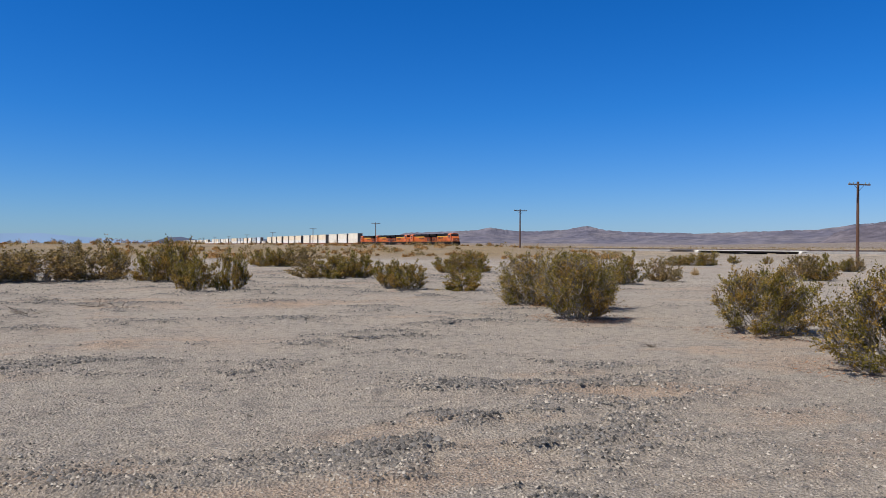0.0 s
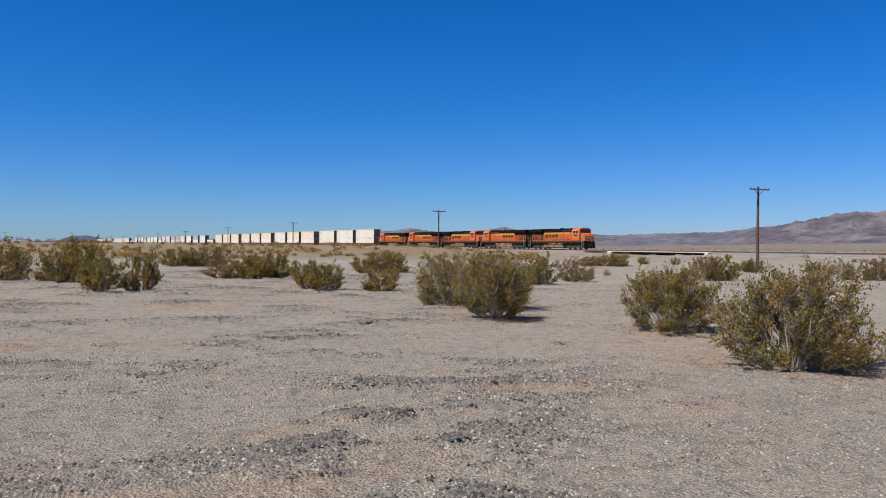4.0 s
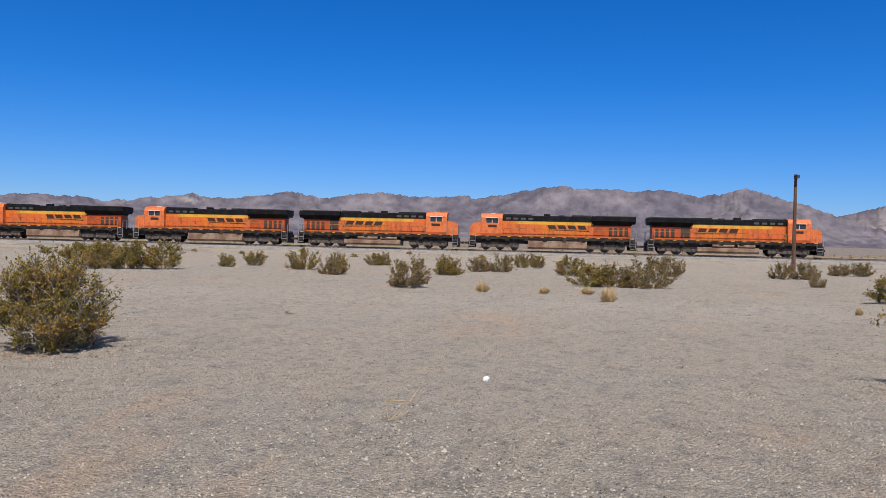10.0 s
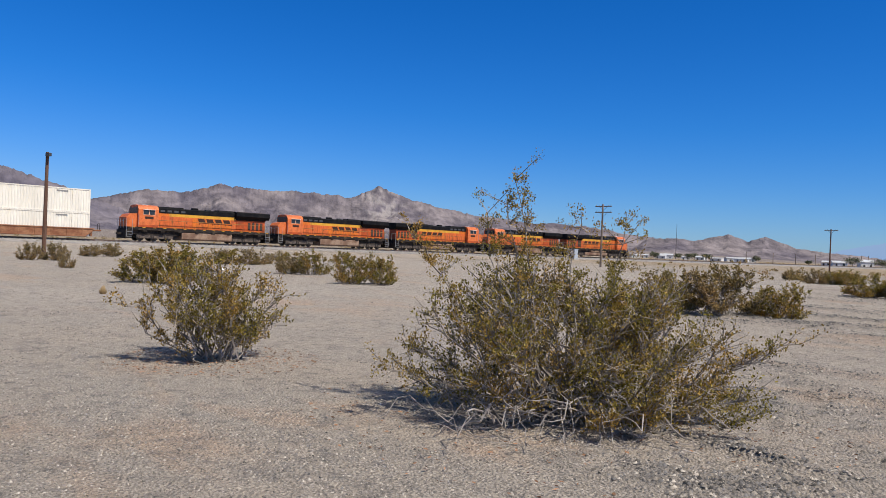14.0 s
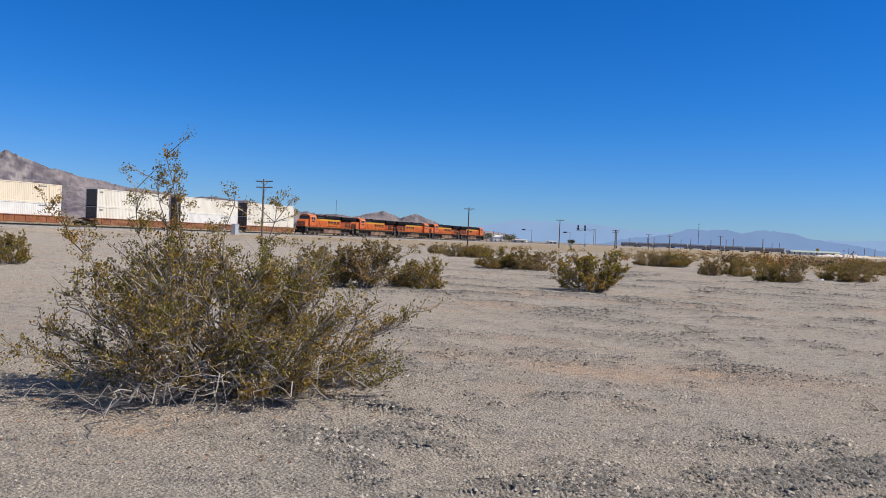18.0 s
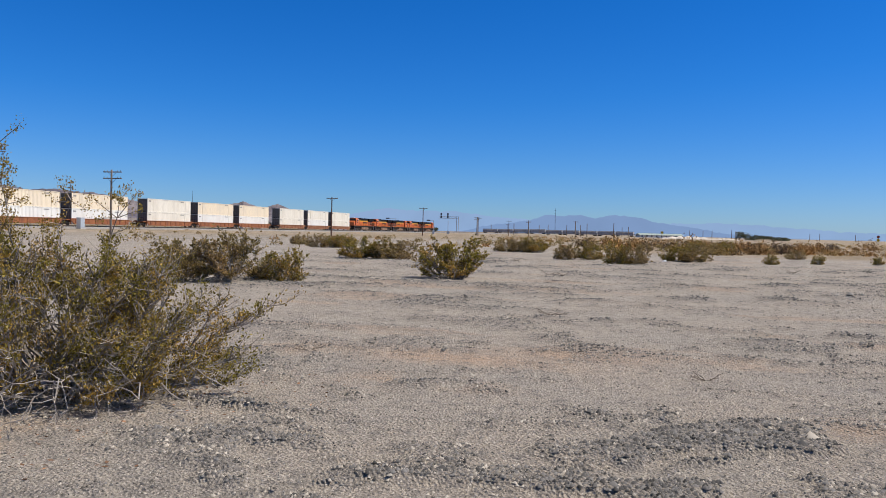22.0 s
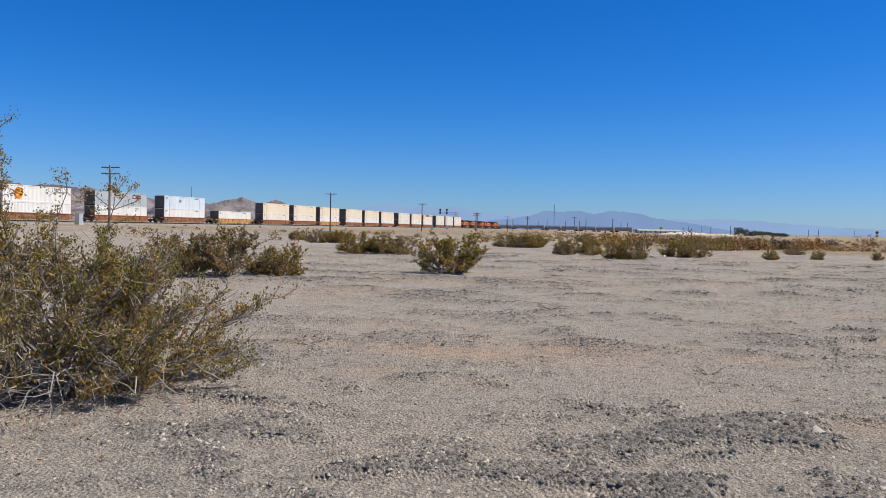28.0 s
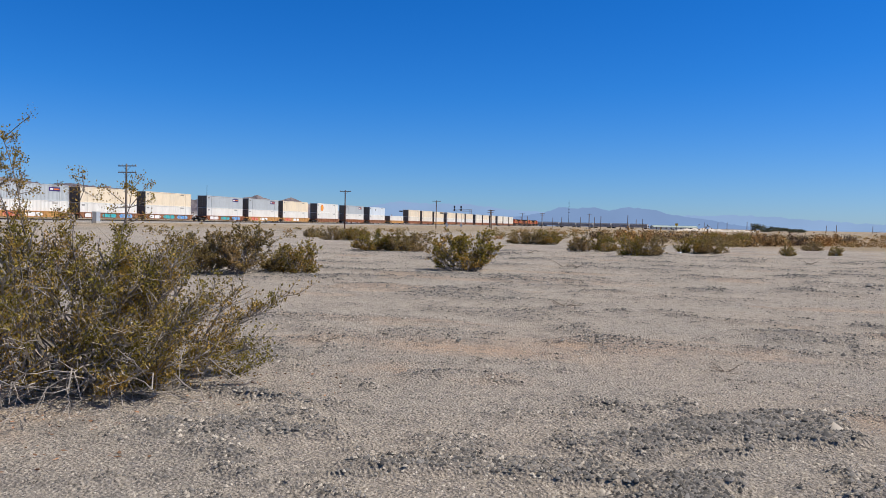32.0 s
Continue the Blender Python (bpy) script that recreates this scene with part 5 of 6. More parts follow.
FAR_B = ((35.4, 28.1, 1.3, 0.85), (39.4, 29.2, 1.75, 1.05), (35.9, 23.4, 2.1, 1.35), (32.5, 19.3, 2.2, 1.2), (47.8, 25.3, 2.2, 1.05), (24.9, 11.8, 1.95, 1.25), (36.8, 15.2, 2.2, 1.15), (43.3, 15.0, 2.6, 1.25),
         (53.9, 15.7, 2.2, 1.2), (41.7, 10.1, 2.05, 1.25), (31.9, 6.0, 3.3, 1.55), (46.7, 5.4, 1.9, 1.4), (49.4, -0.9, 2.75, 1.2), (38.8, -1.9, 0.8, 0.85), (60.9, -5.4, 2.9, 1.2), (27.9, -4.2, 3.25, 1.55),
         (50.9, -12.0, 3.4, 1.25), (37.4, -12.5, 2.9, 1.4), (58.9, -22.8, 2.1, 1.15), (28.8, -12.4, 2.6, 1.4), (64.2, -18.8, 2.2, 0.95))
FAR_C = ((15.7, -17.3, 2.9, 1.65), (16.6, -16.4, 2.3, 1.45), (14.6, -18.4, 1.9, 1.1), (37.6, -53.8, 3.5, 1.35), (22.2, -36.5, 3.7, 1.3), (11.6, -23.7, 3.05, 1.6), (23.2, -60.6, 4.5, 1.4), (14.3, -46.2, 3.0, 1.3), (10.2, -42.0, 3.0, 1.4), (8.1, -49.6, 3.1, 1.35),
         (9.9, -74.4, 3.5, 1.5), (45.7, -59.6, 2.4, 1.05), (3.3, -50.9, 1.2, 0.75), (2.6, -66.8, 1.8, 0.85), (0.8, -54.8, 1.05, 0.7), (-2.7, -58.6, 1.0, 0.65), (9.1, -49.5, 0.7, 0.55))
rnd = random.Random(8)
first = list(TEMPLATES)
for x, y, w, h in FAR_A + FAR_B + FAR_C:
    # a wide clump is two or three bushes grown together
    n = 1 if w < 2.2 or math.hypot(x, y) < 27 else (2 if w < 3.3 else 3)
    away = math.atan2(y, x) + math.pi / 2
    for k in range(n):
        ob = first.pop() if first else copy_thing(rnd.choice(TEMPLATES), pose(0, 0, 0))
        d = (k - (n - 1) / 2) * w * (0.36 if n == 2 else 0.3)
        px, py = x + d * math.cos(away) + rnd.uniform(-0.3, 0.3) * (n > 1), y + d * math.sin(away) + rnd.uniform(-0.5, 0.5) * (n > 1)
        ww = (w * 1.1) if n == 1 else w * rnd.uniform(0.66, 0.9)
        hh = h * (1.0 if k == 0 else rnd.uniform(0.7, 1.0)) * 0.9
        ob.matrix_basis = pose(px, py, ground_at(px, py), 0, 0, rnd.uniform(0, 360))
        ob.scale = (ww / 2.6, ww / 2.6, hh / 1.3)


def scrub(name, mat, places, label, seed, quads=95, leaf=0.17):
    """Many small clumps of low scrub, too many to count."""
    rng = np.random.default_rng(seed)
    P = []
    zs = height(np.array([p[0] for p in places]), np.array([p[1] for p in places]))
    for (x, y, w, h), z in zip(places, zs):
        d = rng.normal(size=(quads, 3))
        d /= np.linalg.norm(d, axis=1)[:, None]
        d = d * (0.55 + 0.45 * rng.random((quads, 1))) * (1 + 0.25 * np.sin(3 * np.arctan2(d[:, 1:2], d[:, 0:1]) + x))
        P.append(np.stack([x + d[:, 0] * w / 2, y + d[:, 1] * w / 2, z + np.abs(d[:, 2]) * h * 0.85], 1))
    P = np.concatenate(P)
    V, F = leaf_quads(rng, P, leaf)
    return tagged(new(name, raw(name, V.tolist(), F.tolist(), M[mat])), label, "scrub", kind="stuff")


srng = np.random.default_rng(77)


def strewn(n, s0, s1, side0, side1, wmin, wmax):
    out = []
    for _ in range(n):
        x, y, h = on_line(srng.uniform(s0, s1), srng.uniform(side0, side1))
        w = srng.uniform(wmin, wmax)
        if abs(x) + abs(y) > 45:
            out.append((x, y, w, w * srng.uniform(0.4, 0.65)))
    return out


def fanned(n, b0, b1, r0, r1, wmin, wmax):
    out = []
    for _ in range(n):
        v = polar(srng.uniform(b0, b1), r0 + (r1 - r0) * srng.random() ** 1.4)
        w = srng.uniform(wmin, wmax)
        # the clumps gather in drifts
        if float(lattice(np.array([v.x / 14]), np.array([v.y / 9]), 61)[0]) > 0.42:
            out.append((v.x, v.y, w, w * srng.uniform(0.4, 0.65)))
    return out


scrub("low_scrub", "leaf_dry", fanned(400, 318, 374, 82, 140, 0.5, 1.7) + strewn(40, -150, 200, 8, 30, 0.5, 1.2) + fanned(300, 171, 202, 70, 230, 0.9, 2.4) + fanned(170, 156, 172, 95, 300, 0.8, 2.6) + fanned(60, 130, 162, 70, 160, 0.6, 1.9), "low olive-brown desert scrub", 5)
scrub("golden_scrub", "gold", fanned(330, 318, 374, 82, 140, 0.4, 1.3) + fanned(480, 172, 202, 72, 180, 0.8, 2.2) + fanned(110, 158, 172, 130, 300, 1.0, 2.4) + strewn(50, -160, 160, -40, -14, 0.5, 1.2) + fanned(24, 140, 165, 75, 150, 0.6, 1.4), "dry golden scrub", 6)
scrub("plain_scrub", "leaf_dry", strewn(1500, -500, 620, -460, -16, 0.8, 2.2), "low scrub on the plain beyond the track", 7, 26, 0.3)
scrub("scrub_mounds", "gold", fanned(70, 165, 201, 78, 120, 1.8, 3.6), "rounded mounds of dry golden scrub", 15, 420, 0.2)
scrub("brown_scrub", "scrub_brown", fanned(110, 163, 201, 76, 150, 1.2, 2.8), "dark brown desert scrub between golden mounds", 16, 260, 0.2)
for x, y, w, h in ((24.8, 9.0, 0.62, 0.42), (23.1, 4.4, 0.6, 0.6), (26.0, 5.7, 0.6, 0.3), (25.3, 7.0, 0.45, 0.22), (13.9, 41.4, 0.55, 0.45), (26.2, 7.2, 0.4, 0.2), (22.8, -2.1, 0.22, 0.24), (27.5, 30.5, 0.5, 0.4)):
    root = tagged(new("dry_grass_tuft"), "small straw-coloured dry grass tuft on gravel", "grass tuft", "dry grass tufts")
    root.matrix_basis = pose(x, y, ground_at(x, y))
    V, F = [], []
    for k in range(260):
        a, r = srng.uniform(0, 6.28), 0.5 * w * srng.random() ** 0.5
        p = np.array([0.35 * r * math.cos(a), 0.35 * r * math.sin(a), -0.01])
        q = np.array([r * math.cos(a), r * math.sin(a), h * srng.uniform(0.35, 1.0) * (1.05 - 0.75 * (2 * r / w) ** 2)])
        tube(V, F, p, q, 0.006, 0.003)
    tagged(part("dry_grass", raw("dry_grass", V, F, M["straw"]), None, root), kind="stuff")


# ---- litter on the ground ----
SCRAPS = ((20.6, -4.9, 0), (9.2, -48.5, 0), (41.0, -9.3, 0))
def paper_ball():
    bm = bmesh.new()
    bmesh.ops.create_icosphere(bm, subdivisions=3, radius=0.034)
    for v in bm.verts:
        v.co *= 1 + 0.35 * (noise.noise(v.co * 42) + 0.3 * noise.noise(v.co * 110))
    ob = tagged(new("crumpled_paper", mesh_of("crumpled_paper", bm, M["paper"])), "crumpled white paper lying on the gravel", "litter")
    ob.matrix_basis = pose(8.59, 3.01, ground_at(8.59, 3.01) + 0.03, 20, 30, 50)


paper_ball()
bm = bmesh.new()
for a, b in (((0, 0, 0.02), (0.16, -0.07, 0.01)), ((0.16, -0.07, 0.01), (0.02, 0.10, 0.16)), ((0.02, 0.10, 0.16), (-0.04, 0.16, 0.25)), ((0.16, -0.07, 0.01), (0.2, -0.1, 0.2)), ((-0.2, 0.06, 0.01), (0, 0, 0.02)), ((0.02, 0.10, 0.16), (0.2, -0.1, 0.2))):
    rod(bm, a, b, 0.004, 0.003, 5)
for x, y, z in SCRAPS:
    sb = bmesh.new()
    bmesh.ops.create_icosphere(sb, subdivisions=2, radius=0.05 + 0.002 * math.hypot(x, y))
    for v in sb.verts:
        v.co *= 1 + 0.5 * noise.noise(v.co * 30 + Vector((x, y, 0)))
        v.co.z *= 0.5
    so = tagged(new("paper_scrap", mesh_of("paper_scrap", sb, M["paper"])), "small white scrap of litter on the gravel", "litter", "litter scraps")
    so.matrix_basis = pose(x, y, ground_at(x, y) + 0.02, 10, 20, x * 40)
tw = tagged(new("dry_stalk", mesh_of("dry_stalk", bm, M["straw"])), "bent pale dry stalk lying on the gravel", "stalk")
tw.matrix_basis = pose(6.4, 3.05, ground_at(6.4, 3.05), 0, 0, 200)


def dead_twig(x, y, size, seed):
    """A small dead, forking twig bush lying on or sticking out of the gravel."""
    rng = np.random.default_rng(seed)
    V, F = [], []
    for k in range(9):
        a = rng.uniform(0, 6.28)
        p, lift = np.array([0.0, 0.0, -0.01]), rng.uniform(0.1, 0.8)
        for i in range(4):
            a += rng.normal() * 0.5
            q = p + size * 0.16 * np.array([math.cos(a), math.sin(a), lift * rng.uniform(0.2, 1.0)])
            tube(V, F, p, q, 0.009 * size / (1 + 0.5 * i) + 0.002, 0.007 * size / (1 + 0.5 * i) + 0.002)
            for b in (-0.8, 0.7):
                e = q + size * 0.11 * np.array([math.cos(a + b), math.sin(a + b), lift * 0.5])
                tube(V, F, q, e, 0.004 * size + 0.0015, 0.002)
            p = q
    ob = tagged(new("dead_twig_bush", raw("dead_twig_bush", V, F, M["dead_wood"])), "small dead grey-brown twig bush on the gravel", "dead bush", "dead twig bushes")
    ob.matrix_basis = pose(x, y, ground_at(x, y), 0, 0, seed * 50)


for k, (x, y, size) in enumerate(((9.6, -28.1, 0.6), (8.9, -27.6, 0.4), (1.6, -40.0, 0.5), (15.8, -40.6, 0.6), (-8.7, 19.6, 0.8), (-9.3, 17.5, 0.7), (-7.9, 19.2, 0.6), (17.1, 25.0, 0.8), (18.6, 24.4, 0.7), (12.5, 22.0, 0.5), (3.1, 12.4, 0.35), (6.0, -8.2, 0.3), (1.2, -9.1, 0.25), (4.9, -14.6, 0.45), (14.2, 9.6, 0.4))):
    dead_twig(x, y, size, 900 + k)


# ---- signals, boxes and buildings by the line ----
def equipment_case():
    x, y, h = on_line(129.5, 6.3)
    z = ground_at(x, y)
    root = tagged(new("signal_case"), "silver metal signal cabinet beside the track", "cabinet")
    root.matrix_basis = pose(x, y, z, 0, 0, 90 - math.degrees(h))
    part("case", boxed(-0.55, 0.55, -0.45, 0.45, 0.25, 2.0, bevel=0.02), M["silver_box"], root)
    part("base", boxed(-0.65, 0.65, -0.55, 0.55, -0.3, 0.25), M["concrete"], root)
    part("cap", boxed(-0.62, 0.62, -0.52, 0.52, 2.0, 2.08, bevel=0.02), M["silver_box"], root)
    part("case_door", boxed(-0.48, 0.48, -0.48, -0.45, 0.35, 1.92), M["silver_box"], root)
    part("door_handle", boxed(0.3, 0.36, -0.51, -0.48, 1.0, 1.25), M["dark_steel"], root)


equipment_case()


def signal_gantry():
    v = polar(154.27, 445)
    root = tagged(new("signal_gantry"), "grey steel railway signal gantry with dark signal heads", "signal")
    root.matrix_basis = pose(v.x, v.y, 0, 0, 0, -(154.3))
    for x in (-0.5, 0.5):
        part("post", rodded((x, 0, 0), (x, 0, 10.0), 0.16, 0.16, 8), M["silver"], root)
    for z in (8.7, 9.8):
        part("beam", boxed(-10.6, 0.6, -0.12, 0.12, z, z + 0.16), M["silver"], root)
    for k in range(8):
        part("lattice_bar", rodded((-0.4 - 1.25 * k, 0, 8.8 + 1.0 * (k % 2)), (-1.65 - 1.25 * k, 0, 9.8 - 1.0 * (k % 2)), 0.06), M["silver"], root)
    for x in (-5.6, -9.4):
        hd = part("signal_head", boxed(x - 0.45, x + 0.45, -0.3, -0.12, 8.9, 10.2, bevel=0.03), M["dark_steel"], root)
        hd2 = part("signal_head", boxed(x - 0.45, x + 0.45, -0.3, -0.12, 10.4, 11.8, bevel=0.03), M["dark_steel"], root)
        part("hanger", rodded((x, -0.05, 8.8), (x, -0.05, 11.6), 0.06), M["dark_steel"], root)


signal_gantry()


def crossing_mast(b, r, top, arm):
    v = polar(b, r)
    root = tagged(new("crossing_signal"), "tall pale crossing signal mast with a dark lamp arm", "signal", "crossing signals")
    root.matrix_basis = pose(v.x, v.y, ground_at(v.x, v.y), 0, 0, -b)
    part("mast", rodded((0, 0, 0), (0, 0, top), 0.13, 0.1, 8), M["silver"], root)
    if arm:
        part("arm", boxed(min(0, arm), max(0, arm), -0.08, 0.08, top - 0.35, top - 0.2), M["silver"], root)
        part("lamp_pair", boxed(arm - 0.8, arm + 0.8, -0.2, 0.2, top - 0.4, top + 0.15, bevel=0.04), M["dark_steel"], root)
    part("base_case", boxed(-0.5, 0.5, -0.4, 0.4, 0.0, 1.5, bevel=0.03), M["silver_box"], root)


crossing_mast(149.71, 350, 6.4, -3.7)
crossing_mast(152.5, 350, 6.3, -2.3)
crossing_mast(153.58, 380, 6.4, 0)


def thin_mast(b, r, top, label, arms):
    v = polar(b, r)
    root = tagged(new("radio_mast"), label, "mast")
    root.matrix_basis = pose(v.x, v.y, ground_at(v.x, v.y), 0, 0, -b)
    part("mast", rodded((0, 0, 0), (0, 0, top), 0.28, 0.12, 6), M["dark_steel"], root)
    for k in range(arms):
        part("antenna", boxed(-1.0, 1.0, -0.06, 0.06, top * (0.55 + 0.12 * k), top * (0.55 + 0.12 * k) + 0.3), M["dark_steel"], root)


thin_mast(161.45, 900, 30.0, "tall thin dark radio mast", 4)
thin_mast(135.24, 700, 30.5, "tall thin dark antenna mast", 0)


def far_pole(b, r, top, arms):
    v = polar(b, r)
    z = ground_at(v.x, v.y)
    root = tagged(new("utility_pole"), "far dark wooden utility pole" + (" with crossarms" if arms else ""), "pole", "far utility poles")
    root.matrix_basis = pose(v.x, v.y, z, 0, 0, -b + 20)
    part("post", rodded((0, 0, -0.3), (0, 0, top - z), 0.26, 0.2, 7), M["pole_grey"], root)
    for k in range(arms):
        part("crossarm", boxed(-1.4, 1.4, -0.09, 0.09, top - z - 0.4 - 0.9 * k, top - z - 0.22 - 0.9 * k), M["pole_grey"], root)


for b, r, top, arms in ((155.73, 345, 8.1, 2), (156.77, 620, 7.5, 0), (158.0, 600, 7.9, 1), (159.52, 420, 8.3, 2), (160.3, 640, 8.0, 0), (162.3, 600, 8.2, 0), (162.92, 430, 8.5, 1), (163.3, 560, 8.0, 0), (163.76, 480, 8.0, 0), (165.66, 450, 8.2, 0), (166.7, 620, 8.0, 0),
                        (173.69, 640, 7.5, 0), (171.8, 760, 7.5, 0), (170.9, 800, 7.5, 0), (179.2, 700, 6.3, 0), (178.6, 760, 6.3, 0), (181.3, 720, 6.0, 0), (158.45, 520, 7.6, 0), (160.95, 560, 7.8, 0), (166.25, 600, 7.4, 0), (172.4, 660, 6.8, 0), (173.95, 640, 6.4, 0), (139.9, 560, 7.5, 0), (144.2, 560, 7.2, 0), (146.9, 540, 7.4, 0), (147.3, 560, 7.4, 0), (148.4, 560, 7.2, 0), (143.0, 520, 7.0, 0), (141.6, 540, 7.0, 0)):
    far_pole(b, r, top, arms)


def freight_car(m):
    root = tagged(new("freight_car"), "dark grey covered freight car standing on a far siding", "freight car", "stored freight cars")
    root.matrix_basis = m
    part("body", prismed([(-1.5, 1.1), (1.5, 1.1), (1.55, 3.6), (1.0, 4.35), (-1.0, 4.35), (-1.55, 3.6)], -7.9, 7.9), M["hopper_grey"], root)
    part("roof_walk", boxed(-7.6, 7.6, -0.4, 0.4, 4.36, 4.45), M["dark_steel"], root)
    for x in (-6.2, 6.2):
        part("truck", boxed(x - 1.3, x + 1.3, -1.1, 1.1, 0.1, 1.0, bevel=0.05), M["frame_black"], root)
    for k in range(9):
        part("rib", boxed(-7.2 + 1.8 * k - 0.05, -7.2 + 1.8 * k + 0.05, -1.62, -1.52, 1.2, 3.55), M["hopper_grey"], root)
    return root


stored = None
v0, v1 = polar(167.1, 690, 0.0), polar(155.6, 760, 0.0)
along = (v1 - v0).normalized()
for k in range(9):
    c = v0 + along * (8.3 + 16.9 * k)
    m = pose(c.x, c.y, ground_at(c.x, c.y) + 0.3, 0, 0, math.degrees(math.atan2(along.y, along.x)))
    stored = freight_car(m) if stored is None else (copy_thing(stored, m), stored)[1]


def shed(b, r, w, d, h, roof, label, wall="white_wall", cover="tin_roof"):
    v = polar(b, r)
    root = tagged(new("far_house"), label, "house", "far houses")
    root.matrix_basis = pose(v.x, v.y, ground_at(v.x, v.y) - 0.4, 0, 0, -b + (b * 37 % 50 - 25))
    part("wall", boxed(-w / 2, w / 2, -d / 2, d / 2, 0, h), M[wall], root)
    part("roof", prismed([(-d / 2 - 0.4, h), (d / 2 + 0.4, h), (0.0, h + roof)], -w / 2 - 0.3, w / 2 + 0.3), M[cover], root)
    n = max(2, int(w / 4))
    for k in range(n):
        x = -w / 2 + (k + 0.5) * w / n
        part("window" if k else "door", boxed(x - 0.5, x + 0.5, -d / 2 - 0.05, -d / 2 + 0.02, 0.9 if k else 0.0, 2.0), M["glass"], root)


for b, r, w, d, h, roof, label in ((145.6, 520, 8, 7, 2.6, 1.2, "low white far house with a pale roof"), (147.15, 500, 7, 6, 3.6, 1.4, "small white far house"), (148.85, 480, 9, 4, 2.5, 0.5, "long pale trailer house"), (151.2, 460, 5, 4, 2.4, 0.4, "small pale far shed"),
                                   (139.0, 620, 10, 7, 3.0, 0.8, "long low white far building"), (138.0, 640, 9, 6, 2.6, 0.7, "low white far building"), (140.1, 600, 8, 6, 3.0, 0.9, "low white far building"), (137.0, 650, 8, 6, 2.6, 0.7, "long low white far building"), (134.6, 640, 10, 7, 3.4, 1.2, "white far building with a pale roof"), (135.9, 660, 7, 6, 2.8, 0.7, "low pale far building")):
    shed(b, r, w, d, h, roof, label)
for b, r, w, label in ((132.4, 640, 7, "small white far cabin"), (133.1, 660, 6, "small white far cabin"), (134.2, 620, 8, "low white far house"), (136.9, 600, 6, "small pale far shed"), (139.6, 590, 9, "white far house beside a tree"), (144.9, 540, 5, "small pale far shed")):
    shed(b, r, w, 5.0, 2.7, 1.0, label)
shed(168.85, 640, 36, 9, 2.3, 1.3, "long low far building with a pale green roof", "white_wall", "green_roof")


def far_tree(b, r, w, h, seed, name="far_tree", label="dark green far tree"):
    v = polar(b, r)
    root = tagged(new(name), label, "tree", "far trees")
    root.matrix_basis = pose(v.x, v.y, ground_at(v.x, v.y) - 0.1)
    rng = np.random.default_rng(seed)
    V, F = [], []
    tube(V, F, (0, 0, 0), (0.1, 0, h * 0.45), 0.22, 0.15)
    ends = []
    for k in range(7):
        a = 6.28 * k / 7
        e = np.array([math.cos(a) * w * 0.3, math.sin(a) * w * 0.3, h * rng.uniform(0.2 if r == 520 else 0.5, 0.8)])
        tube(V, F, (0.1, 0, h * 0.35), e, 0.1, 0.05)
        ends.append(e)
    part("trunk", raw("trunk", V, F, M["pole_grey"]), None, root)
    P = np.concatenate([e + rng.normal(size=(130, 3)) * np.array([w * 0.15, w * 0.15, h * 0.14]) for e in ends])
    P[:, 2] = np.clip(P[:, 2], 0.25, h)
    LV, LF = leaf_quads(rng, P, 0.55)
    tagged(part("crown", raw("crown", LV.tolist(), LF.tolist(), M["tree_leaf"]), None, root), kind="stuff")


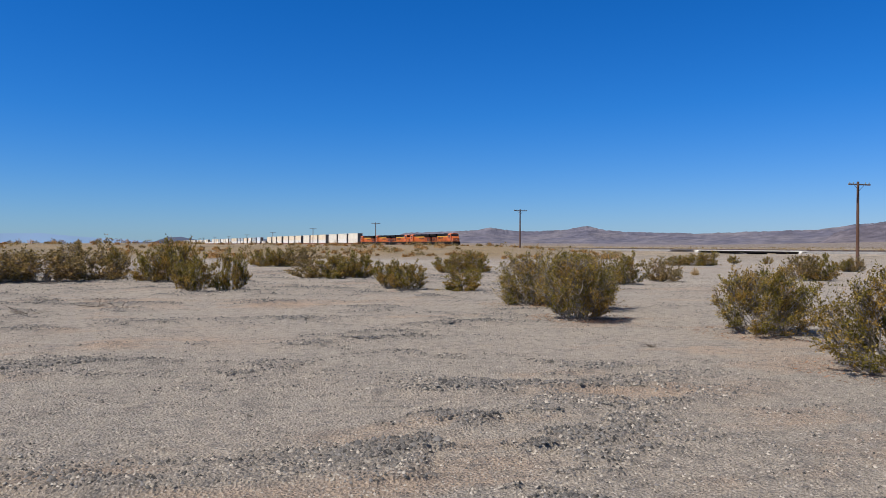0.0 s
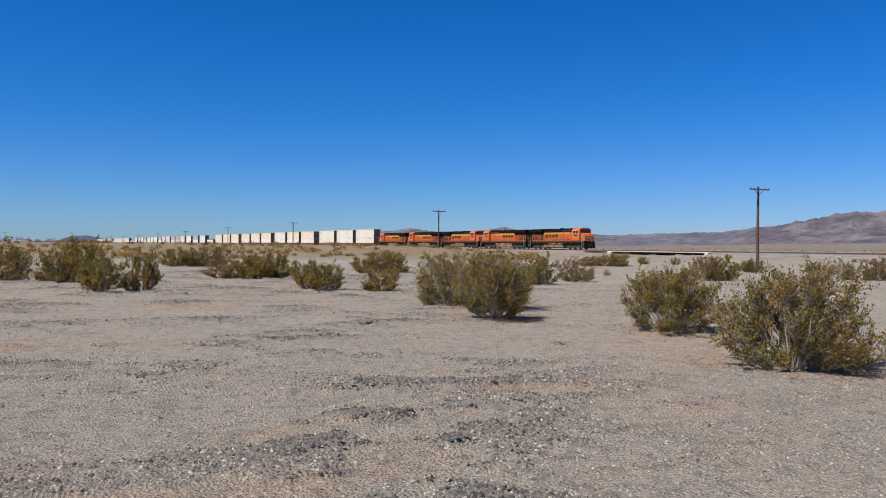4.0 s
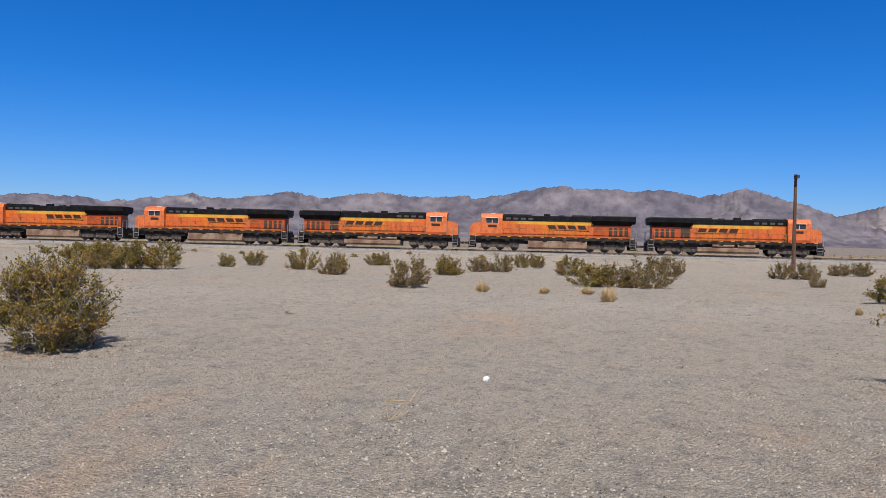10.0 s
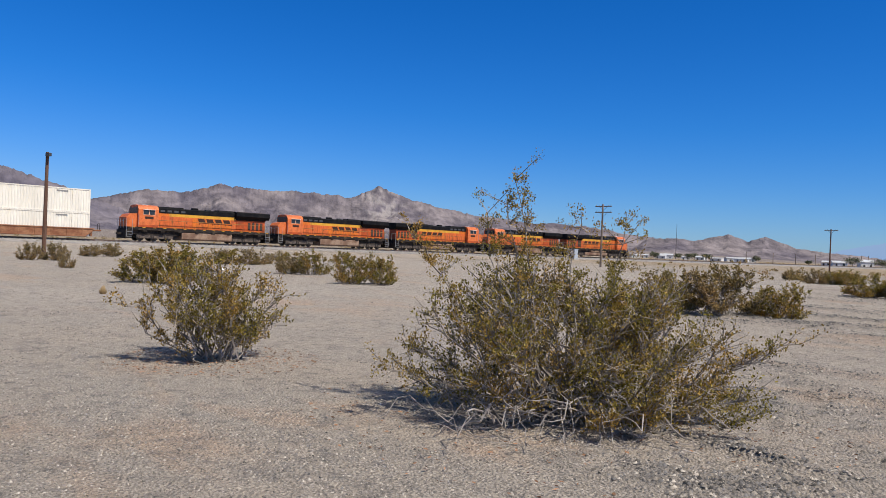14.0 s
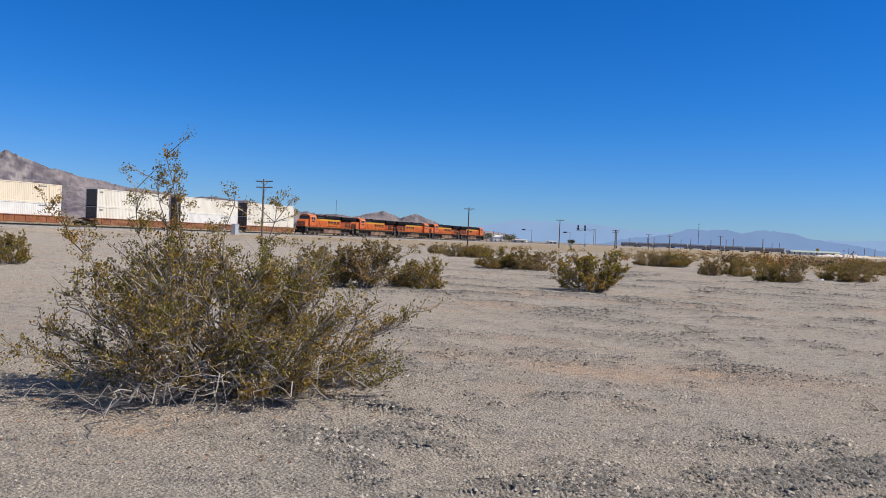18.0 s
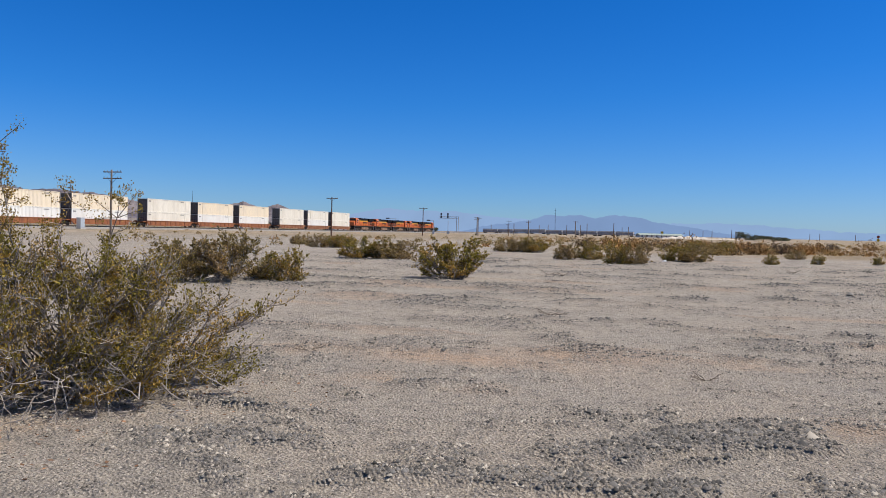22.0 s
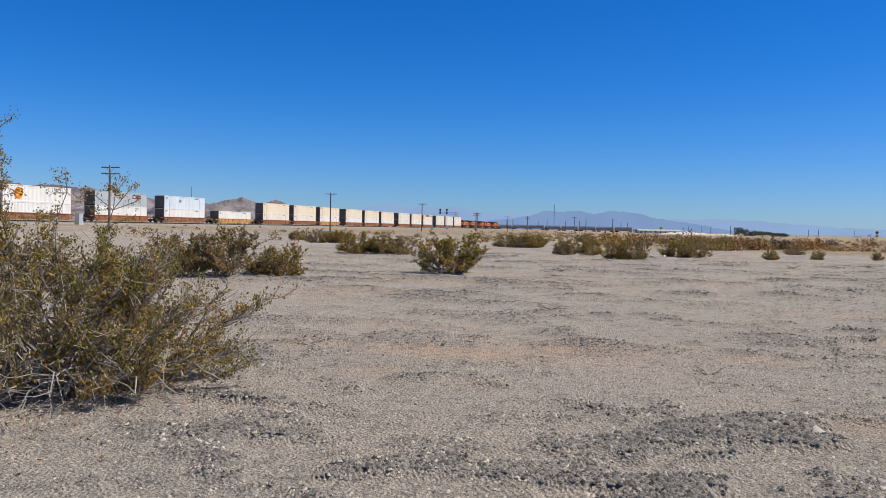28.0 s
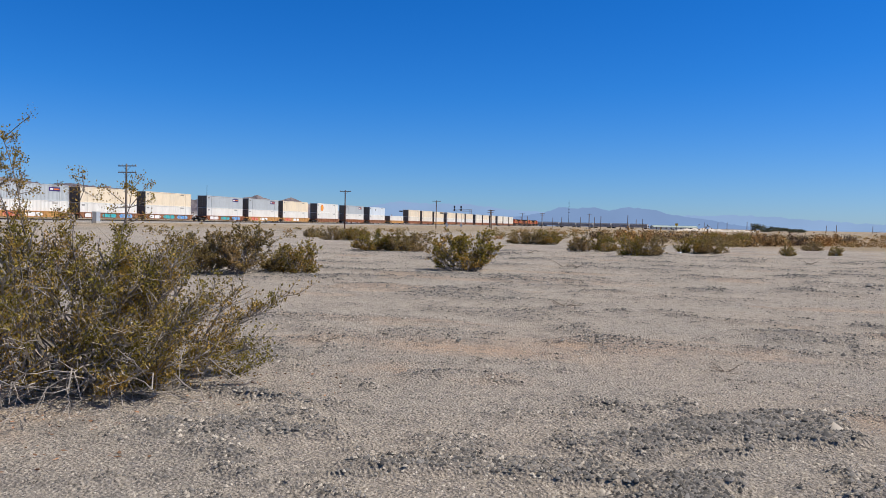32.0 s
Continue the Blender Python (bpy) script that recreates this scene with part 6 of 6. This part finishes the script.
for k, (b, r, w, h) in enumerate(((140.54, 560, 5, 4.6), (146.4, 480, 8.5, 5.5), (148.1, 470, 6.5, 5.2), (147.5, 500, 4, 4), (143.8, 560, 3.5, 3), (136.5, 620, 5, 5), (133.9, 600, 4, 4), (133.7, 590, 6, 5.0), (135.4, 600, 5, 4.4), (136.1, 590, 5, 4.8), (137.3, 570, 7, 4.6), (174.2, 520, 5, 5.2), (174.6, 520, 6, 4.6), (175.1, 520, 5, 3.5), (175.6, 520, 6, 3.1), (176.1, 520, 5, 2.8), (176.6, 520, 6, 2.5), (177.1, 520, 5, 2.0), (152.6, 420, 3, 2.6))):
    far_tree(b, r, w, h, 400 + k)


def sand_berm(b0, b1, r, h):
    n, verts, faces = 24, [], []
    prof = ((-9, -0.4), (-4, 0.55), (0, 1.0), (4, 0.6), (9, -0.4))
    for i in range(n + 1):
        b = b0 + (b1 - b0) * i / n
        k = math.sin(math.pi * i / n) ** 0.5 * (0.75 + 0.25 * math.sin(i * 1.7))
        for d, z in prof:
            v = polar(b, r + d)
            verts.append((v.x, v.y, ground_at(v.x, v.y) + h * z * k))
    m = len(prof)
    for i in range(n):
        for j in range(m - 1):
            faces.append((i * m + j, (i + 1) * m + j, (i + 1) * m + j + 1, i * m + j + 1))
    tagged(new("sand_bank", raw("sand_bank", verts, faces, M["sand"], True)), "pale sandy bank on the far plain", "sand bank", kind="structure")


sand_berm(169.0, 172.6, 480, 2.0)
sand_berm(172.2, 174.2, 500, 1.1)


def trackside_sign(b, r, h, mat, round_, label):
    v = polar(b, r)
    root = tagged(new("trackside_sign"), label, "sign", "trackside signs")
    root.matrix_basis = pose(v.x, v.y, ground_at(v.x, v.y), 0, 0, -b)
    part("post", rodded((0, 0, 0), (0, 0, h), 0.09, 0.09, 6), M["dark_steel"], root)
    for k, z in enumerate((h - 0.5, h - 1.9) if round_ else (h - 0.4,)):
        if round_:
            part("disc", rodded((0, -0.06, z), (0, -0.16, z), 0.6, 0.6, 18), M[mat if k == 0 else "sign_yellow"], root)
        else:
            part("plate", boxed(-0.7, 0.7, -0.1, -0.05, z - 0.8, z + 0.35), M[mat], root)


trackside_sign(182.6, 375, 3.8, "sign_red", True, "dark red and yellow round trackside signal discs on a post")
trackside_sign(169.03, 420, 4.0, "sign_yellow", False, "small yellow trackside sign on a post")


# ---- motion of the train ----
def motions():
    for ob, q, z, turn in MOVING:
        rows = []
        for t in range(0, 33, 2):
            s = 8.62 + 29.173 * (t - 9) - q
            x, y, h = on_line(s)
            rows.append((t, pose(x, y, z, 0, 0, 90 - math.degrees(h) + turn)))
        walk(ob, rows)


motions()
